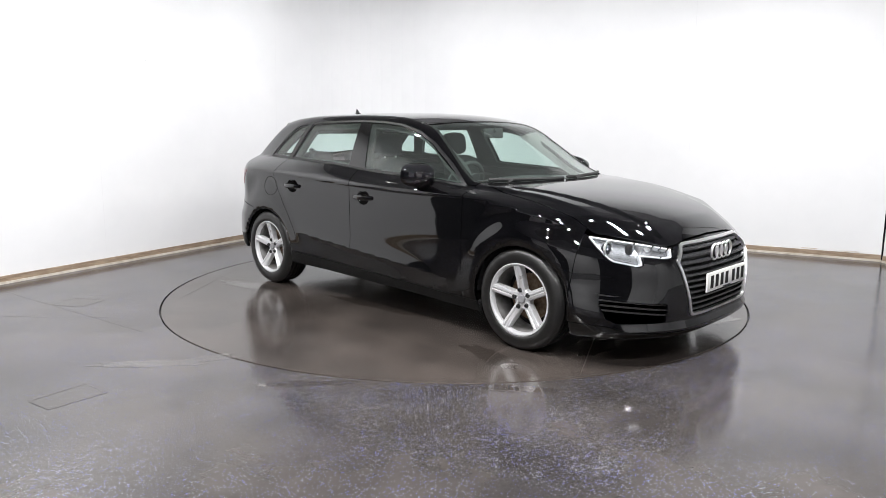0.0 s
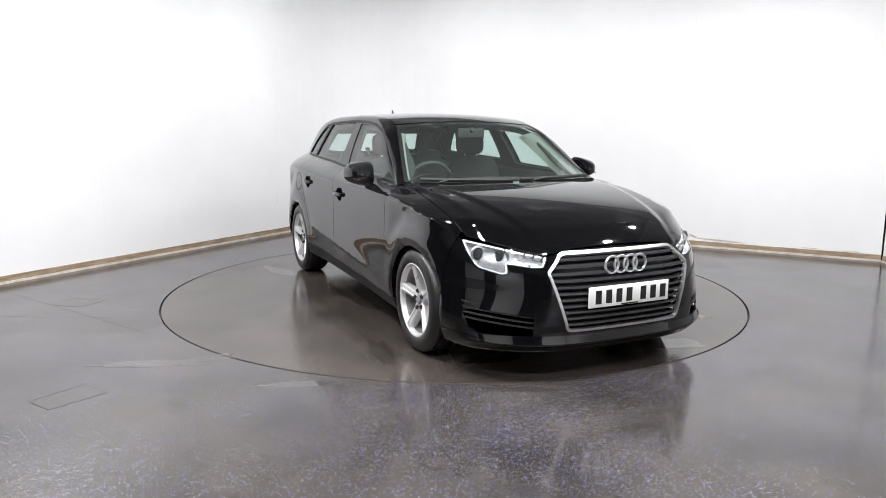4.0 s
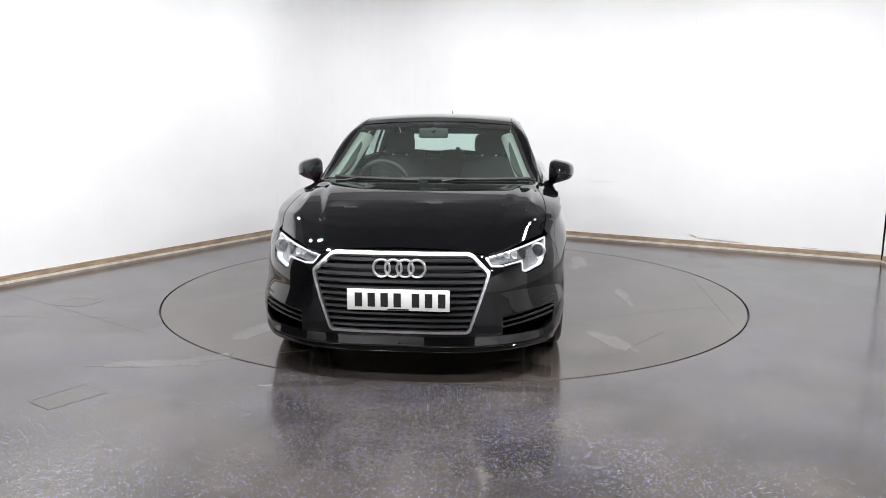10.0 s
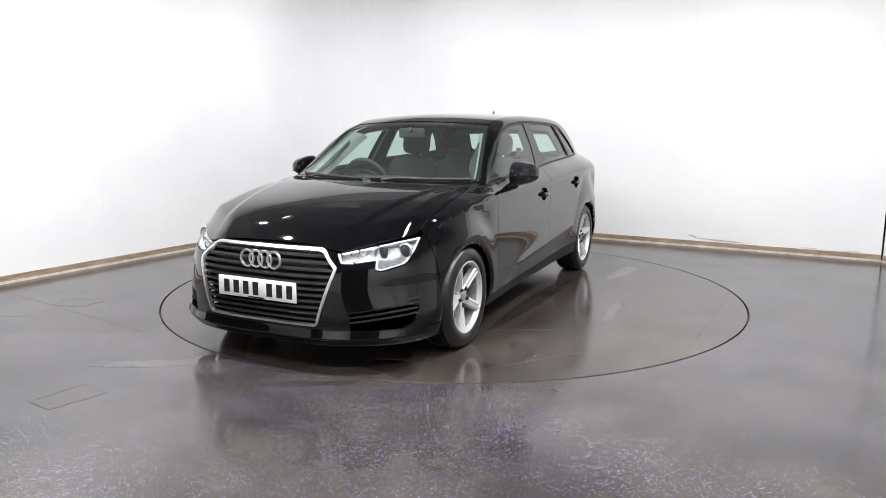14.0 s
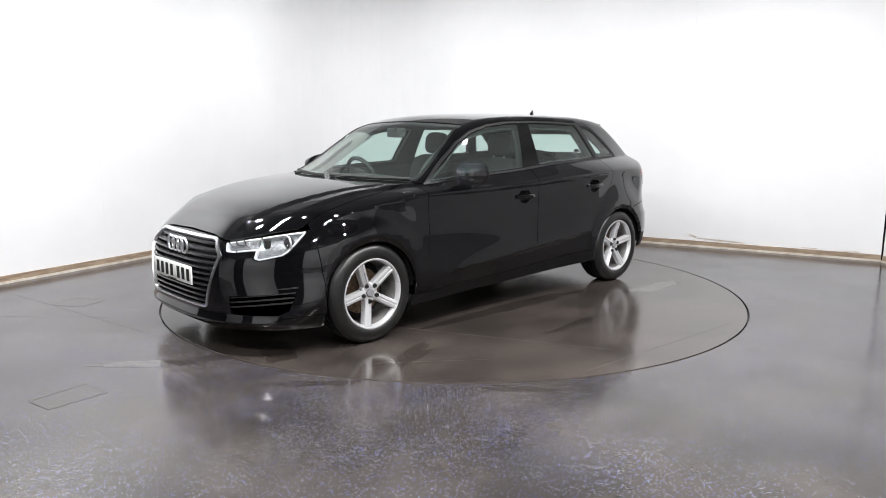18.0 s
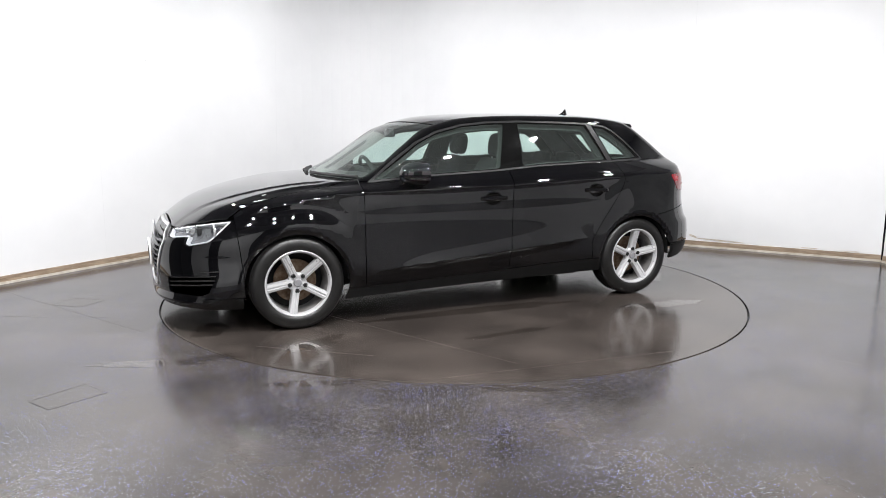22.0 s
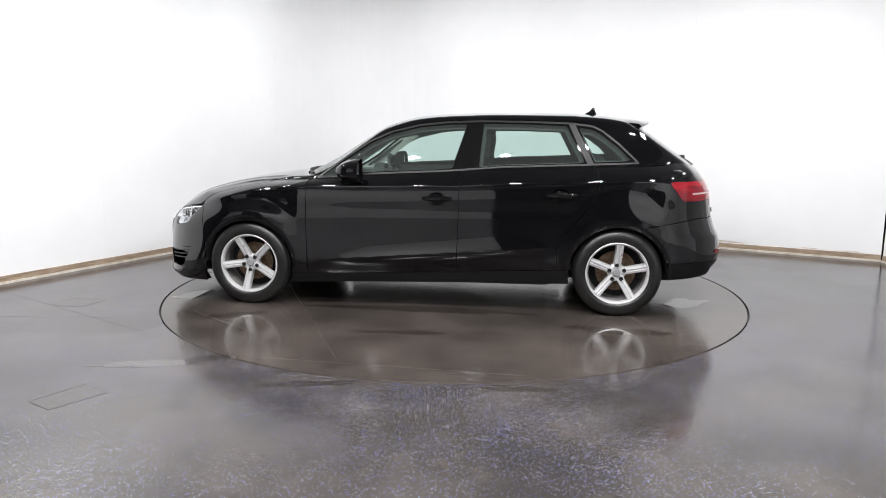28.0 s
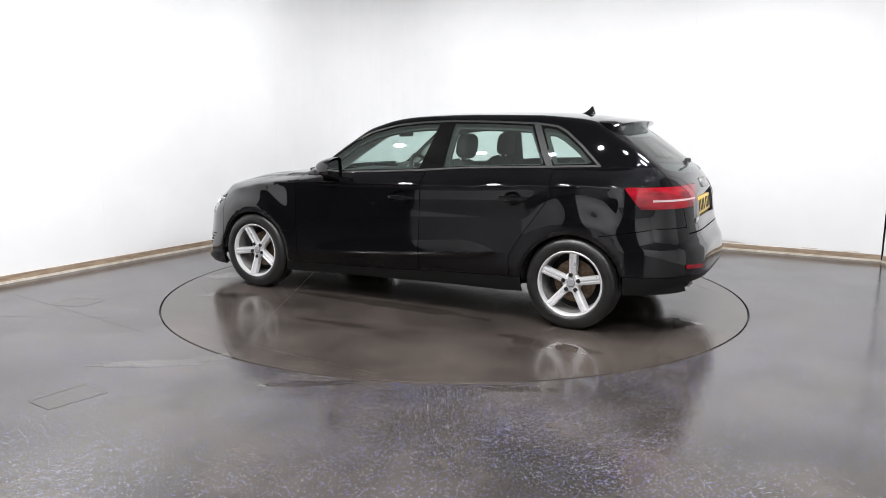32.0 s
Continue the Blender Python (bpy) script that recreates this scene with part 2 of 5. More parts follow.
ceiling = tagged(mesh_object("ceiling", [(-7.6, -9.3, CEILING_Z), (6.4, -9.3, CEILING_Z), (6.4, 5, CEILING_Z), (-7.6, 5, CEILING_Z), (-7.6, -9.3, CEILING_Z + 0.1), (6.4, -9.3, CEILING_Z + 0.1), (6.4, 5, CEILING_Z + 0.1), (-7.6, 5, CEILING_Z + 0.1)], [(0, 1, 2, 3), (7, 6, 5, 4), (0, 4, 5, 1), (1, 5, 6, 2), (2, 6, 7, 3), (3, 7, 4, 0)], GREY_CEILING), "grey ceiling round the lamp field", "ceiling", kind="structure")

LAMP_FIELD = [(-3.0, -4.9), (3.0, -4.9), (3.0, 1.2), (1.8, 2.3), (-1.8, 2.3), (-3.0, 1.2)]
bm = bmesh.new()
low_ring, high_ring = ([bm.verts.new((x, y, CEILING_Z - dz)) for x, y in LAMP_FIELD] for dz in (0.012, -0.02))
bm.faces.new(low_ring)
bm.faces.new(high_ring[::-1])
for i in range(6):
    bm.faces.new((low_ring[i], low_ring[(i + 1) % 6], high_ring[(i + 1) % 6], high_ring[i]))
tagged(part("ceiling_field", bm, CEILING_PAINT, None, smooth=False), "grey ceiling field with recessed downlights", "ceiling", kind="structure")

# floor: one sheet round the turntable's pit
TABLE_R = 2.2265


def floor_material(name, speckle, dark=(0.030, 0.0265, 0.0255), light=(0.064, 0.056, 0.052)):
    m = material(name, (0.05, 0.045, 0.043), 0.22, spec=0.5)
    rp = grain(m, 1.6, dark, light, 9, lo=0.38, hi=0.66)
    grain(m, 1.7, 0.10, 0.22, 6, out="Roughness")
    tc = node(m, "ShaderNodeTexCoord")
    worn = node(m, "ShaderNodeTexNoise", Scale=1.4, Detail=3.0)
    link(m, tc.outputs["Object"], worn.inputs["Vector"])
    color = rp.outputs["Color"]
    for scale, size, keep in ((105.0, 0.235, speckle), (140.0, 0.26, speckle + 0.04), (70.0, 0.16, speckle + 0.08)):
        vo = node(m, "ShaderNodeTexVoronoi", Scale=scale)
        link(m, tc.outputs["Object"], vo.inputs["Vector"])
        sep = node(m, "ShaderNodeSeparateColor")
        link(m, vo.outputs["Color"], sep.inputs["Color"])
        spot = node(m, "ShaderNodeMath")
        spot.operation = "LESS_THAN"
        spot.inputs[1].default_value = size
        link(m, vo.outputs["Distance"], spot.inputs[0])
        bar = node(m, "ShaderNodeMath")
        bar.operation = "MULTIPLY_ADD"
        bar.inputs[1].default_value, bar.inputs[2].default_value = -1.1, keep + 0.55
        link(m, worn.outputs["Fac"], bar.inputs[0])
        rare = node(m, "ShaderNodeMath")
        rare.operation = "GREATER_THAN"
        link(m, sep.outputs["Red"], rare.inputs[0])
        link(m, bar.outputs[0], rare.inputs[1])
        both = node(m, "ShaderNodeMath")
        both.operation = "MULTIPLY"
        link(m, spot.outputs[0], both.inputs[0])
        link(m, rare.outputs[0], both.inputs[1])
        tint = node(m, "ShaderNodeValToRGB")
        tint.color_ramp.elements[0].color = (0.09, 0.11, 0.40, 1)
        tint.color_ramp.elements[1].color = (0.30, 0.315, 0.36, 1)
        tint.color_ramp.elements[0].position, tint.color_ramp.elements[1].position = 0.25, 0.7
        link(m, sep.outputs["Green"], tint.inputs["Fac"])
        mix = node(m, "ShaderNodeMix")
        mix.data_type = "RGBA"
        link(m, both.outputs[0], mix.inputs["Factor"])
        link(m, color, mix.inputs[6])
        link(m, tint.outputs["Color"], mix.inputs[7])
        color = mix.outputs[2]
    link(m, color, shader(m).inputs["Base Color"])
    # slight unevenness of the sheet
    wave = node(m, "ShaderNodeTexNoise", Scale=14.0, Detail=3.0)
    link(m, tc.outputs["Object"], wave.inputs["Vector"])
    relief = node(m, "ShaderNodeBump", Strength=0.10, Distance=0.004)
    link(m, wave.outputs["Fac"], relief.inputs["Height"])
    fine = node(m, "ShaderNodeTexNoise", Scale=90.0, Detail=2.0)
    link(m, tc.outputs["Object"], fine.inputs["Vector"])
    orange_peel = node(m, "ShaderNodeBump", Strength=0.06, Distance=0.002)
    link(m, fine.outputs["Fac"], orange_peel.inputs["Height"])
    link(m, orange_peel.outputs["Normal"], relief.inputs["Normal"])
    link(m, relief.outputs["Normal"], shader(m).inputs["Normal"])
    return m


FLOOR = floor_material("speckled_safety_vinyl", 0.74)
TABLE_TOP = floor_material("worn_turntable_vinyl", 1.18, (0.030, 0.025, 0.0225), (0.064, 0.053, 0.047))
STEPS = 256
fv, ff = [], []
for r, z in ((13.0, 0.0), (TABLE_R + 0.011, 0.0), (TABLE_R + 0.011, -0.05)):
    fv += [(r * math.cos(2 * math.pi * i / STEPS), r * math.sin(2 * math.pi * i / STEPS), z) for i in range(STEPS)]
for k in range(2):
    ff += [(k * STEPS + i, k * STEPS + (i + 1) % STEPS, (k + 1) * STEPS + (i + 1) % STEPS, (k + 1) * STEPS + i) for i in range(STEPS)]
ff.append(tuple(range(2 * STEPS, 3 * STEPS)))
tagged(mesh_object("floor", fv, ff, FLOOR), "dark grey speckled glossy vinyl floor", "floor", kind="structure")
turntable = tagged(new("turntable"), "round floor-level turntable covered in dark worn vinyl", "turntable")
bm = bmesh.new()
lathe(bm, [(0, 0), (TABLE_R - 0.004, 0), (TABLE_R - 0.001, -0.003), (TABLE_R - 0.001, -0.03), (0, -0.03)], STEPS, "Z")
part("platform", bm, TABLE_TOP, turntable, smooth=False)


# ---- the car's outer skin ----
def curve(points):
    """A smooth monotone curve through (x, y) points, as a fast lookup."""
    pts = sorted(points)
    x, y = np.array([p[0] for p in pts], float), np.array([p[1] for p in pts], float)
    h, d = np.diff(x), np.diff(y) / np.diff(x)
    s = np.zeros(len(x))
    for i in range(1, len(x) - 1):
        if d[i - 1] * d[i] > 0:
            w1, w2 = 2 * h[i] + h[i - 1], h[i] + 2 * h[i - 1]
            s[i] = (w1 + w2) / (w1 / d[i - 1] + w2 / d[i])
    s[0], s[-1] = d[0], d[-1]
    xs = np.linspace(x[0], x[-1], 3000)
    k = np.clip(np.searchsorted(x, xs) - 1, 0, len(x) - 2)
    t = (xs - x[k]) / h[k]
    ys = (1 + 2 * t) * (1 - t) ** 2 * y[k] + t * (1 - t) ** 2 * h[k] * s[k] + t * t * (3 - 2 * t) * y[k + 1] + t * t * (t - 1) * h[k] * s[k + 1]
    return lambda v: np.interp(v, xs, ys)


def ramp(v, a, b):
    t = np.clip((v - a) / (b - a), 0, 1)
    return t * t * (3 - 2 * t)


# centre line of bonnet, windscreen, roof and rear glass
TOP = curve([(-2.25, 0.54), (-2.11, 0.6), (-2.07, 0.66), (-2.045, 0.8), (-2.01, 0.915), (-1.94, 1.005), (-1.745, 1.15), (-1.54, 1.285), (-1.46, 1.328), (-1.38, 1.356), (-1.2, 1.378), (-0.95, 1.392), (-0.5, 1.396), (-0.2, 1.39), (0, 1.381), (0.15, 1.367), (0.38, 1.311), (0.6, 1.195), (0.87, 1.040), (1.02, 0.972), (1.05, 0.962), (1.16, 0.955), (1.27, 0.944), (1.5, 0.912), (1.74, 0.860), (1.9, 0.800), (1.98, 0.757), (2.04, 0.714), (2.1, 0.66), (2.15, 0.6), (2.25, 0.48)])
NOSE = curve([(0, 2.07), (0.18, 2.13), (0.212, 2.165), (0.235, 2.157), (0.265, 2.150), (0.32, 2.158), (0.45, 2.165), (0.54, 2.158), (0.6, 2.142), (0.66, 2.105), (0.7, 2.065), (0.8, 1.96), (1.0, 1.88), (1.6, 1.83)])
TAIL = curve([(0, -1.913), (0.2, -2.003), (0.28, -2.083), (0.33, -2.108), (0.42, -2.128), (0.56, -2.118), (0.62, -2.083), (0.7, -2.058), (0.9, -2.028), (1.0, -1.993), (1.6, -1.913)])
WIDE = curve([(-2.3, 0.74), (-1.9, 0.842), (-1.6, 0.886), (-1.3, 0.897), (-0.9, 0.891), (-0.3, 0.886), (0.4, 0.886), (0.9, 0.891), (1.3, 0.897), (1.5, 0.885), (1.65, 0.857), (1.9, 0.8), (2.3, 0.75)])
CREASE_W = curve([(-2.3, 0.7), (-1.9, 0.79), (-1.5, 0.855), (-1.1, 0.872), (-0.3, 0.87), (0.4, 0.868), (0.9, 0.866), (1.3, 0.862), (1.5, 0.843), (1.65, 0.82), (1.9, 0.77), (2.3, 0.72)])
CREASE_Z = curve([(-2.3, 0.95), (-1.5, 0.948), (-1.1, 0.938), (-0.75, 0.921), (-0.25, 0.905), (0.4, 0.893), (0.9, 0.893), (1.2, 0.862), (1.55, 0.792), (1.75, 0.735), (2.3, 0.69)])
BELT_Z = curve([(-2.3, 1.07), (-1.44, 1.052), (-1.1, 1.040), (-0.52, 1.020), (-0.13, 0.992), (0.47, 0.965), (0.81, 0.936), (1.0, 0.925), (1.3, 0.905), (1.75, 0.83), (2.3, 0.78)])
BELT_W = curve([(-2.3, 0.42), (-2.0, 0.55), (-1.7, 0.65), (-1.4, 0.712), (-1.1, 0.742), (-0.3, 0.765), (0.4, 0.776), (0.8, 0.762), (1.0, 0.735), (1.3, 0.70), (1.75, 0.68), (2.3, 0.6)])
HUB_F, HUB_R, HUB_Z, TYRE_R, ARCH_R = 1.3185, -1.3185, 0.309, 0.303, 0.335
SILL = curve([(-2.3, 0.36), (-0.78, 0.321), (0.02, 0.283), (0.92, 0.253), (2.3, 0.22)])


def skin(p):
    """Signed value of the body solid: negative inside."""
    x, y, z = p[..., 0], np.abs(p[..., 1]), p[..., 2]
    # sides
    zt, zb, wt, wb, wm = CREASE_Z(x), BELT_Z(x), CREASE_W(x), BELT_W(x), WIDE(x)
    d = np.maximum(zt - z, 0)
    low = wt + (wm - wt) * (1 - np.exp(-d / 0.10)) - 0.006 * (d / 0.03) * np.exp(1 - d / 0.03)
    for hx in (HUB_F, HUB_R):
        r = np.hypot(x - hx, z - HUB_Z)
        low = low + 0.007 * (1 - ramp(r, ARCH_R + 0.005, ARCH_R + 0.17)) * ramp(z, 0.2, 0.35)
    # rounded blisters over the wheels
    for cx, z_hi, z_lo in ((1.30, 0.838, 0.685), (-1.33, 0.915, 0.705)):
        swell = ramp(z_hi - 0.9 * (x - cx) ** 2 - z, 0.0, z_hi - z_lo)
        mass = (1 - ramp(np.abs(x - cx), 0.12, 0.37)) * ramp(z, 0.55, 0.70)
        low = low + mass * (wt + (wm + 0.008 - wt) * swell - low)
    # the panel edge rolls inwards round each wheel opening
    for hx in (HUB_F, HUB_R):
        r = np.hypot(x - hx, z - HUB_Z)
        low = low - 0.014 * np.clip(1 - (r - ARCH_R) / 0.030, 0, 1) ** 2 * ramp(z, 0.2, 0.35)
    low = low - 0.9 * np.maximum(0.40 - z, 0) ** 2
    fold = 0.423 - 0.0796 * x
    fade = ramp(x, -0.95, -0.5) * (1 - ramp(x, 0.35, 0.86))
    e = z - fold
    low += fade * np.where(e > 0, 0.014 * np.exp(-np.maximum(e, 0) / 0.05), 0.014 * np.exp(np.minimum(e, 0) / 0.025) - 0.016 * (1 - np.exp(np.minimum(e, 0) / 0.04)))
    low += 0.03 * (1 - ramp(z, 0.28, 0.5)) * ramp(x, 1.45, 1.7)
    u = np.clip((z - zt) / (zb - zt), 0, 1)
    dz = np.maximum(z - zb, 0)
    high = wt + (wb - wt) * u ** 1.4 - 0.36 * dz - 0.40 * dz * dz
    side = y - np.where(z < zt, low, high)
    # top
    yy = y * y
    shift = yy * (0.17 * ramp(x, -0.6, 0.3) + 0.16 * ramp(x, 0.3, 0.8) - 0.23 * ramp(x, 0.95, 1.3) - 0.16 * (1 - ramp(x, -1.6, -0.9)))
    crown = yy * (0.085 - 0.07 * ramp(x, 0.2, 0.9) + 0.035 * ramp(x, 1.3, 1.9))
    dome = 0.010 * ramp(y - (0.60 - 0.19 * (x - 1.05)), 0.0, 0.05) * ramp(x, 1.02, 1.15)
    top = z - (TOP(x + shift) - crown - dome)
    low_w = 1 - ramp(z, 0.28, 0.5)
    front = x - (NOSE(z) - (0.79 - 0.17 * low_w) * y ** 3.39)
    recess = 0.030 * ramp(0.315 - y, 0.0, 0.03) * ramp(z, 0.728, 0.742) * (1 - ramp(z, 0.885, 0.897))
    back = (TAIL(z) + 0.037 * (1 - ramp(z, 0.95, 1.1)) + 0.66 * y ** 4.8 + recess) - x

    def join(a, b, k):
        h = np.maximum(k - np.abs(a - b), 0) / k
        return np.maximum(a, b) + h * h * k * 0.25

    f = join(side, top, 0.045)
    f = join(f, front, 0.06)
    return join(f, back, 0.07)


def skin_normal(p, e=0.004):
    n = np.stack([skin(p + e * ax) - skin(p - e * ax) for ax in np.eye(3)], -1)
    return n / np.maximum(np.linalg.norm(n, axis=-1, keepdims=True), 1e-9)


class Patch:
    """A net of the skin, seen along one direction, that can be trimmed to a panel."""

    def __init__(self, origin, a, b, way, reach):
        self.o, self.a, self.b, self.way = (np.array(v, float) for v in (origin, a, b, way))
        self.way /= np.linalg.norm(self.way)
        self.reach = reach

    def fill(self, ra, rb, step, step_b=None):
        na, nb = int(round((ra[1] - ra[0]) / step)) + 1, int(round((rb[1] - rb[0]) / (step_b or step))) + 1
        A, B = np.meshgrid(np.linspace(*ra, na), np.linspace(*rb, nb), indexing="ij")
        self.uv = np.stack([A.ravel(), B.ravel()], -1)
        self.p, ok = self.solve(self.uv)
        idx = np.arange(na * nb).reshape(na, nb)
        q = np.stack([idx[:-1, :-1], idx[1:, :-1], idx[1:, 1:], idx[:-1, 1:]], -1).reshape(-1, 4)
        self.polys = [tuple(r) for r in q[ok[q].all(1)].tolist()]
        return self

    def solve(self, uv):
        start = self.o + uv[:, :1] * self.a + uv[:, 1:] * self.b
        n = 90
        lo, hi = np.zeros(len(uv)), np.full(len(uv), -1.0)
        open_ = np.ones(len(uv), bool)
        for s in np.linspace(0, self.reach, n):
            if not open_.any():
                break
            v = np.full(len(uv), 1.0)
            v[open_] = skin(start[open_] + s * self.way)
            got = open_ & (v < 0)
            hi[got] = s
            lo[open_ & ~got] = s
            open_ &= ~got
        ok = hi > 0
        for _ in range(22):
            m = (lo + hi) / 2
            ins = skin(start + m[:, None] * self.way) < 0
            hi, lo = np.where(ins, m, hi), np.where(ins, lo, m)
        return start + ((lo + hi) / 2)[:, None] * self.way, ok

    def near(self, uv, depth):
        """Like solve, but looks only a hand's width round a known depth."""
        start = self.o + uv[:, :1] * self.a + uv[:, 1:] * self.b
        lo, hi = depth - 0.06, depth + 0.06
        bad = (skin(start + lo[:, None] * self.way) < 0) | (skin(start + hi[:, None] * self.way) > 0)
        for _ in range(16):
            m = (lo + hi) / 2
            ins = skin(start + m[:, None] * self.way) < 0
            hi, lo = np.where(ins, m, hi), np.where(ins, lo, m)
        p = start + ((lo + hi) / 2)[:, None] * self.way
        if bad.any():
            p[bad] = self.solve(uv[bad])[0]
        return p

    def depth(self, uv, p):
        return (p - self.o - uv[:, :1] * self.a - uv[:, 1:] * self.b) @ self.way

    def cut(self, *tests):
        """A trimmed copy: keeps where every test is positive."""
        new_ = Patch(self.o, self.a, self.b, self.way, self.reach)
        new_.uv, new_.p, new_.polys = self.uv, self.p, self.polys
        for g in tests:
            new_.trim(g)
        return new_

    def trim(self, g):
        v = g(self.p)
        edges, cross = {}, []
        for poly in self.polys:
            for i, j in zip(poly, poly[1:] + poly[:1]):
                if (v[i] > 0) != (v[j] > 0):
                    key = (i, j) if i < j else (j, i)
                    if key not in edges:
                        edges[key] = len(self.p) + len(cross)
                        cross.append(key)
        if cross:
            c = np.array(cross)
            a, b = self.uv[c[:, 0]].copy(), self.uv[c[:, 1]].copy()
            va, vb = v[c[:, 0]].copy(), v[c[:, 1]].copy()
            da, db = self.depth(a, self.p[c[:, 0]]), self.depth(b, self.p[c[:, 1]])
            guess = (da + db) / 2
            for _ in range(4):
                t = np.clip(va / (va - vb), 0.02, 0.98)
                m = a + (b - a) * t[:, None]
                pm = self.near(m, guess)
                vm = g(pm)
                same = (vm > 0) == (va > 0)
                a[same], va[same] = m[same], vm[same]
                b[~same], vb[~same] = m[~same], vm[~same]
            self.uv = np.concatenate([self.uv, m])
            self.p = np.concatenate([self.p, pm])
        out = []
        for poly in self.polys:
            ring = []
            for i, j in zip(poly, poly[1:] + poly[:1]):
                if v[i] > 0:
                    ring.append(i)
                if (v[i] > 0) != (v[j] > 0):
                    ring.append(edges[(i, j) if i < j else (j, i)])
            if len(ring) >= 3:
                out.append(tuple(ring))
        self.polys = out


def panel(name, patch, mat, parent, label="", lip=0.012, inset=0.0, flip=False, both=False, hold=None):
    """A trimmed patch as a sheet with turned-in edges and the skin's own normals. flip: mirrored to the other side. both: the patch and its mirror in one mesh."""
    used = sorted({i for q in patch.polys for i in q})
    at = {k: n for n, k in enumerate(used)}
    p = patch.p[used]
    n = skin_normal(p)
    p = p - n * inset
    if hold is not None:
        p = hold(p)
    faces = [tuple(at[i] for i in q) for q in patch.polys]
    mid = n[list(faces[0])].mean(0)
    q0 = p[list(faces[0])]
    if np.dot(np.cross(q0[1] - q0[0], q0[2] - q0[0]), mid) < 0:
        faces = [fc[::-1] for fc in faces]
    count = {}
    for fc in faces:
        for e in zip(fc, fc[1:] + fc[:1]):
            count[e] = True
    verts, norms = list(p), list(n)
    if lip:
        rim = [e for e in count if (e[1], e[0]) not in count]
        if both:
            rim = [e for e in rim if abs(p[e[0]][1]) > 1e-4 or abs(p[e[1]][1]) > 1e-4]
        outward = {}
        for i, j in rim:
            s = np.cross(p[j] - p[i], n[i])
            for k in (i, j):
                outward[k] = outward.get(k, 0) + s
        topring, low = {}, {}
        for k, s in outward.items():
            s = s / max(np.linalg.norm(s), 1e-9)
            topring[k] = len(verts)
            verts.append(p[k])
            norms.append(s)
            low[k] = len(verts)
            verts.append(p[k] - n[k] * lip)
            norms.append(s)
        faces += [(topring[j], topring[i], low[i], low[j]) for i, j in rim]
    verts, norms = np.array(verts), np.array(norms)
    mirror = np.array([1, -1, 1])
    if flip:
        verts, norms, faces = verts * mirror, norms * mirror, [fc[::-1] for fc in faces]
    if both:
        c = len(verts)
        faces = faces + [tuple(i + c for i in fc[::-1]) for fc in faces]
        verts, norms = np.concatenate([verts, verts * mirror]), np.concatenate([norms, norms * mirror])
    e = 0.004
    jac = np.stack([(proportion(verts + e * ax) - proportion(verts - e * ax)) / (2 * e) for ax in np.eye(3)], -1)
    norms = np.einsum("nji,nj->ni", np.linalg.inv(jac), norms)
    norms = norms / np.maximum(np.linalg.norm(norms, axis=1, keepdims=True), 1e-9)
    ob = mesh_object(name, proportion(verts), faces, mat, smooth=True)
    ob.data.normals_split_custom_set_from_vertices([tuple(v) for v in norms])
    ob.parent = parent
    if label:
        tagged(ob, label)
    return ob


def pair(name, patch, mat, parent, label="", **kw):
    return [panel(name, patch, mat, parent, label, **kw), panel(name, patch, mat, parent, label, flip=True, **kw)]


def inside(axes, points, grow=0.0):
    """Signed distance to a polygon in a projection ('xz', 'yz', 'xy'): positive inside."""
    i, j = ("xyz".index(c) for c in axes)
    q = np.array(points, float)
    r = np.roll(q, -1, axis=0)

    def g(p):
        c = np.stack([p[:, i] if axes[0] != "y" else np.abs(p[:, i]), p[:, j] if axes[1] != "y" else np.abs(p[:, j])], -1)
        best, odd = np.full(len(c), 1e9), np.zeros(len(c), bool)
        for a, b in zip(q, r):
            ab = b - a
            t = np.clip(((c - a) @ ab) / (ab @ ab), 0, 1)
            best = np.minimum(best, np.linalg.norm(c - a - t[:, None] * ab, axis=1))
            hit = (a[1] > c[:, 1]) != (b[1] > c[:, 1])
            with np.errstate(divide="ignore", invalid="ignore"):
                odd ^= hit & (c[:, 0] < (b[0] - a[0]) * (c[:, 1] - a[1]) / (b[1] - a[1]) + a[0])
        return np.where(odd, best, -best) + grow

    return g


def outside(g, gap=0.0):
    return lambda p: -g(p) - gap


GAP = 0.0025
X, Y, Z = (lambda p: p[:, 0]), (lambda p: np.abs(p[:, 1])), (lambda p: p[:, 2])


def line(axes, a, b, shift=0.0):
    """Signed distance to a straight line in a projection: positive to the left of a to b."""
    i, j = ("xyz".index(c) for c in axes)
    d = np.hypot(b[0] - a[0], b[1] - a[1])
    fa = lambda p, k: np.abs(p[:, k]) if k == 1 else p[:, k]
    return lambda p: ((b[0] - a[0]) * (fa(p, j) - a[1]) - (b[1] - a[1]) * (fa(p, i) - a[0])) / d + shift


def arch(hx, grow=0.0):
    return lambda p: np.hypot(p[:, 0] - hx, p[:, 2] - HUB_Z) - ARCH_R - grow


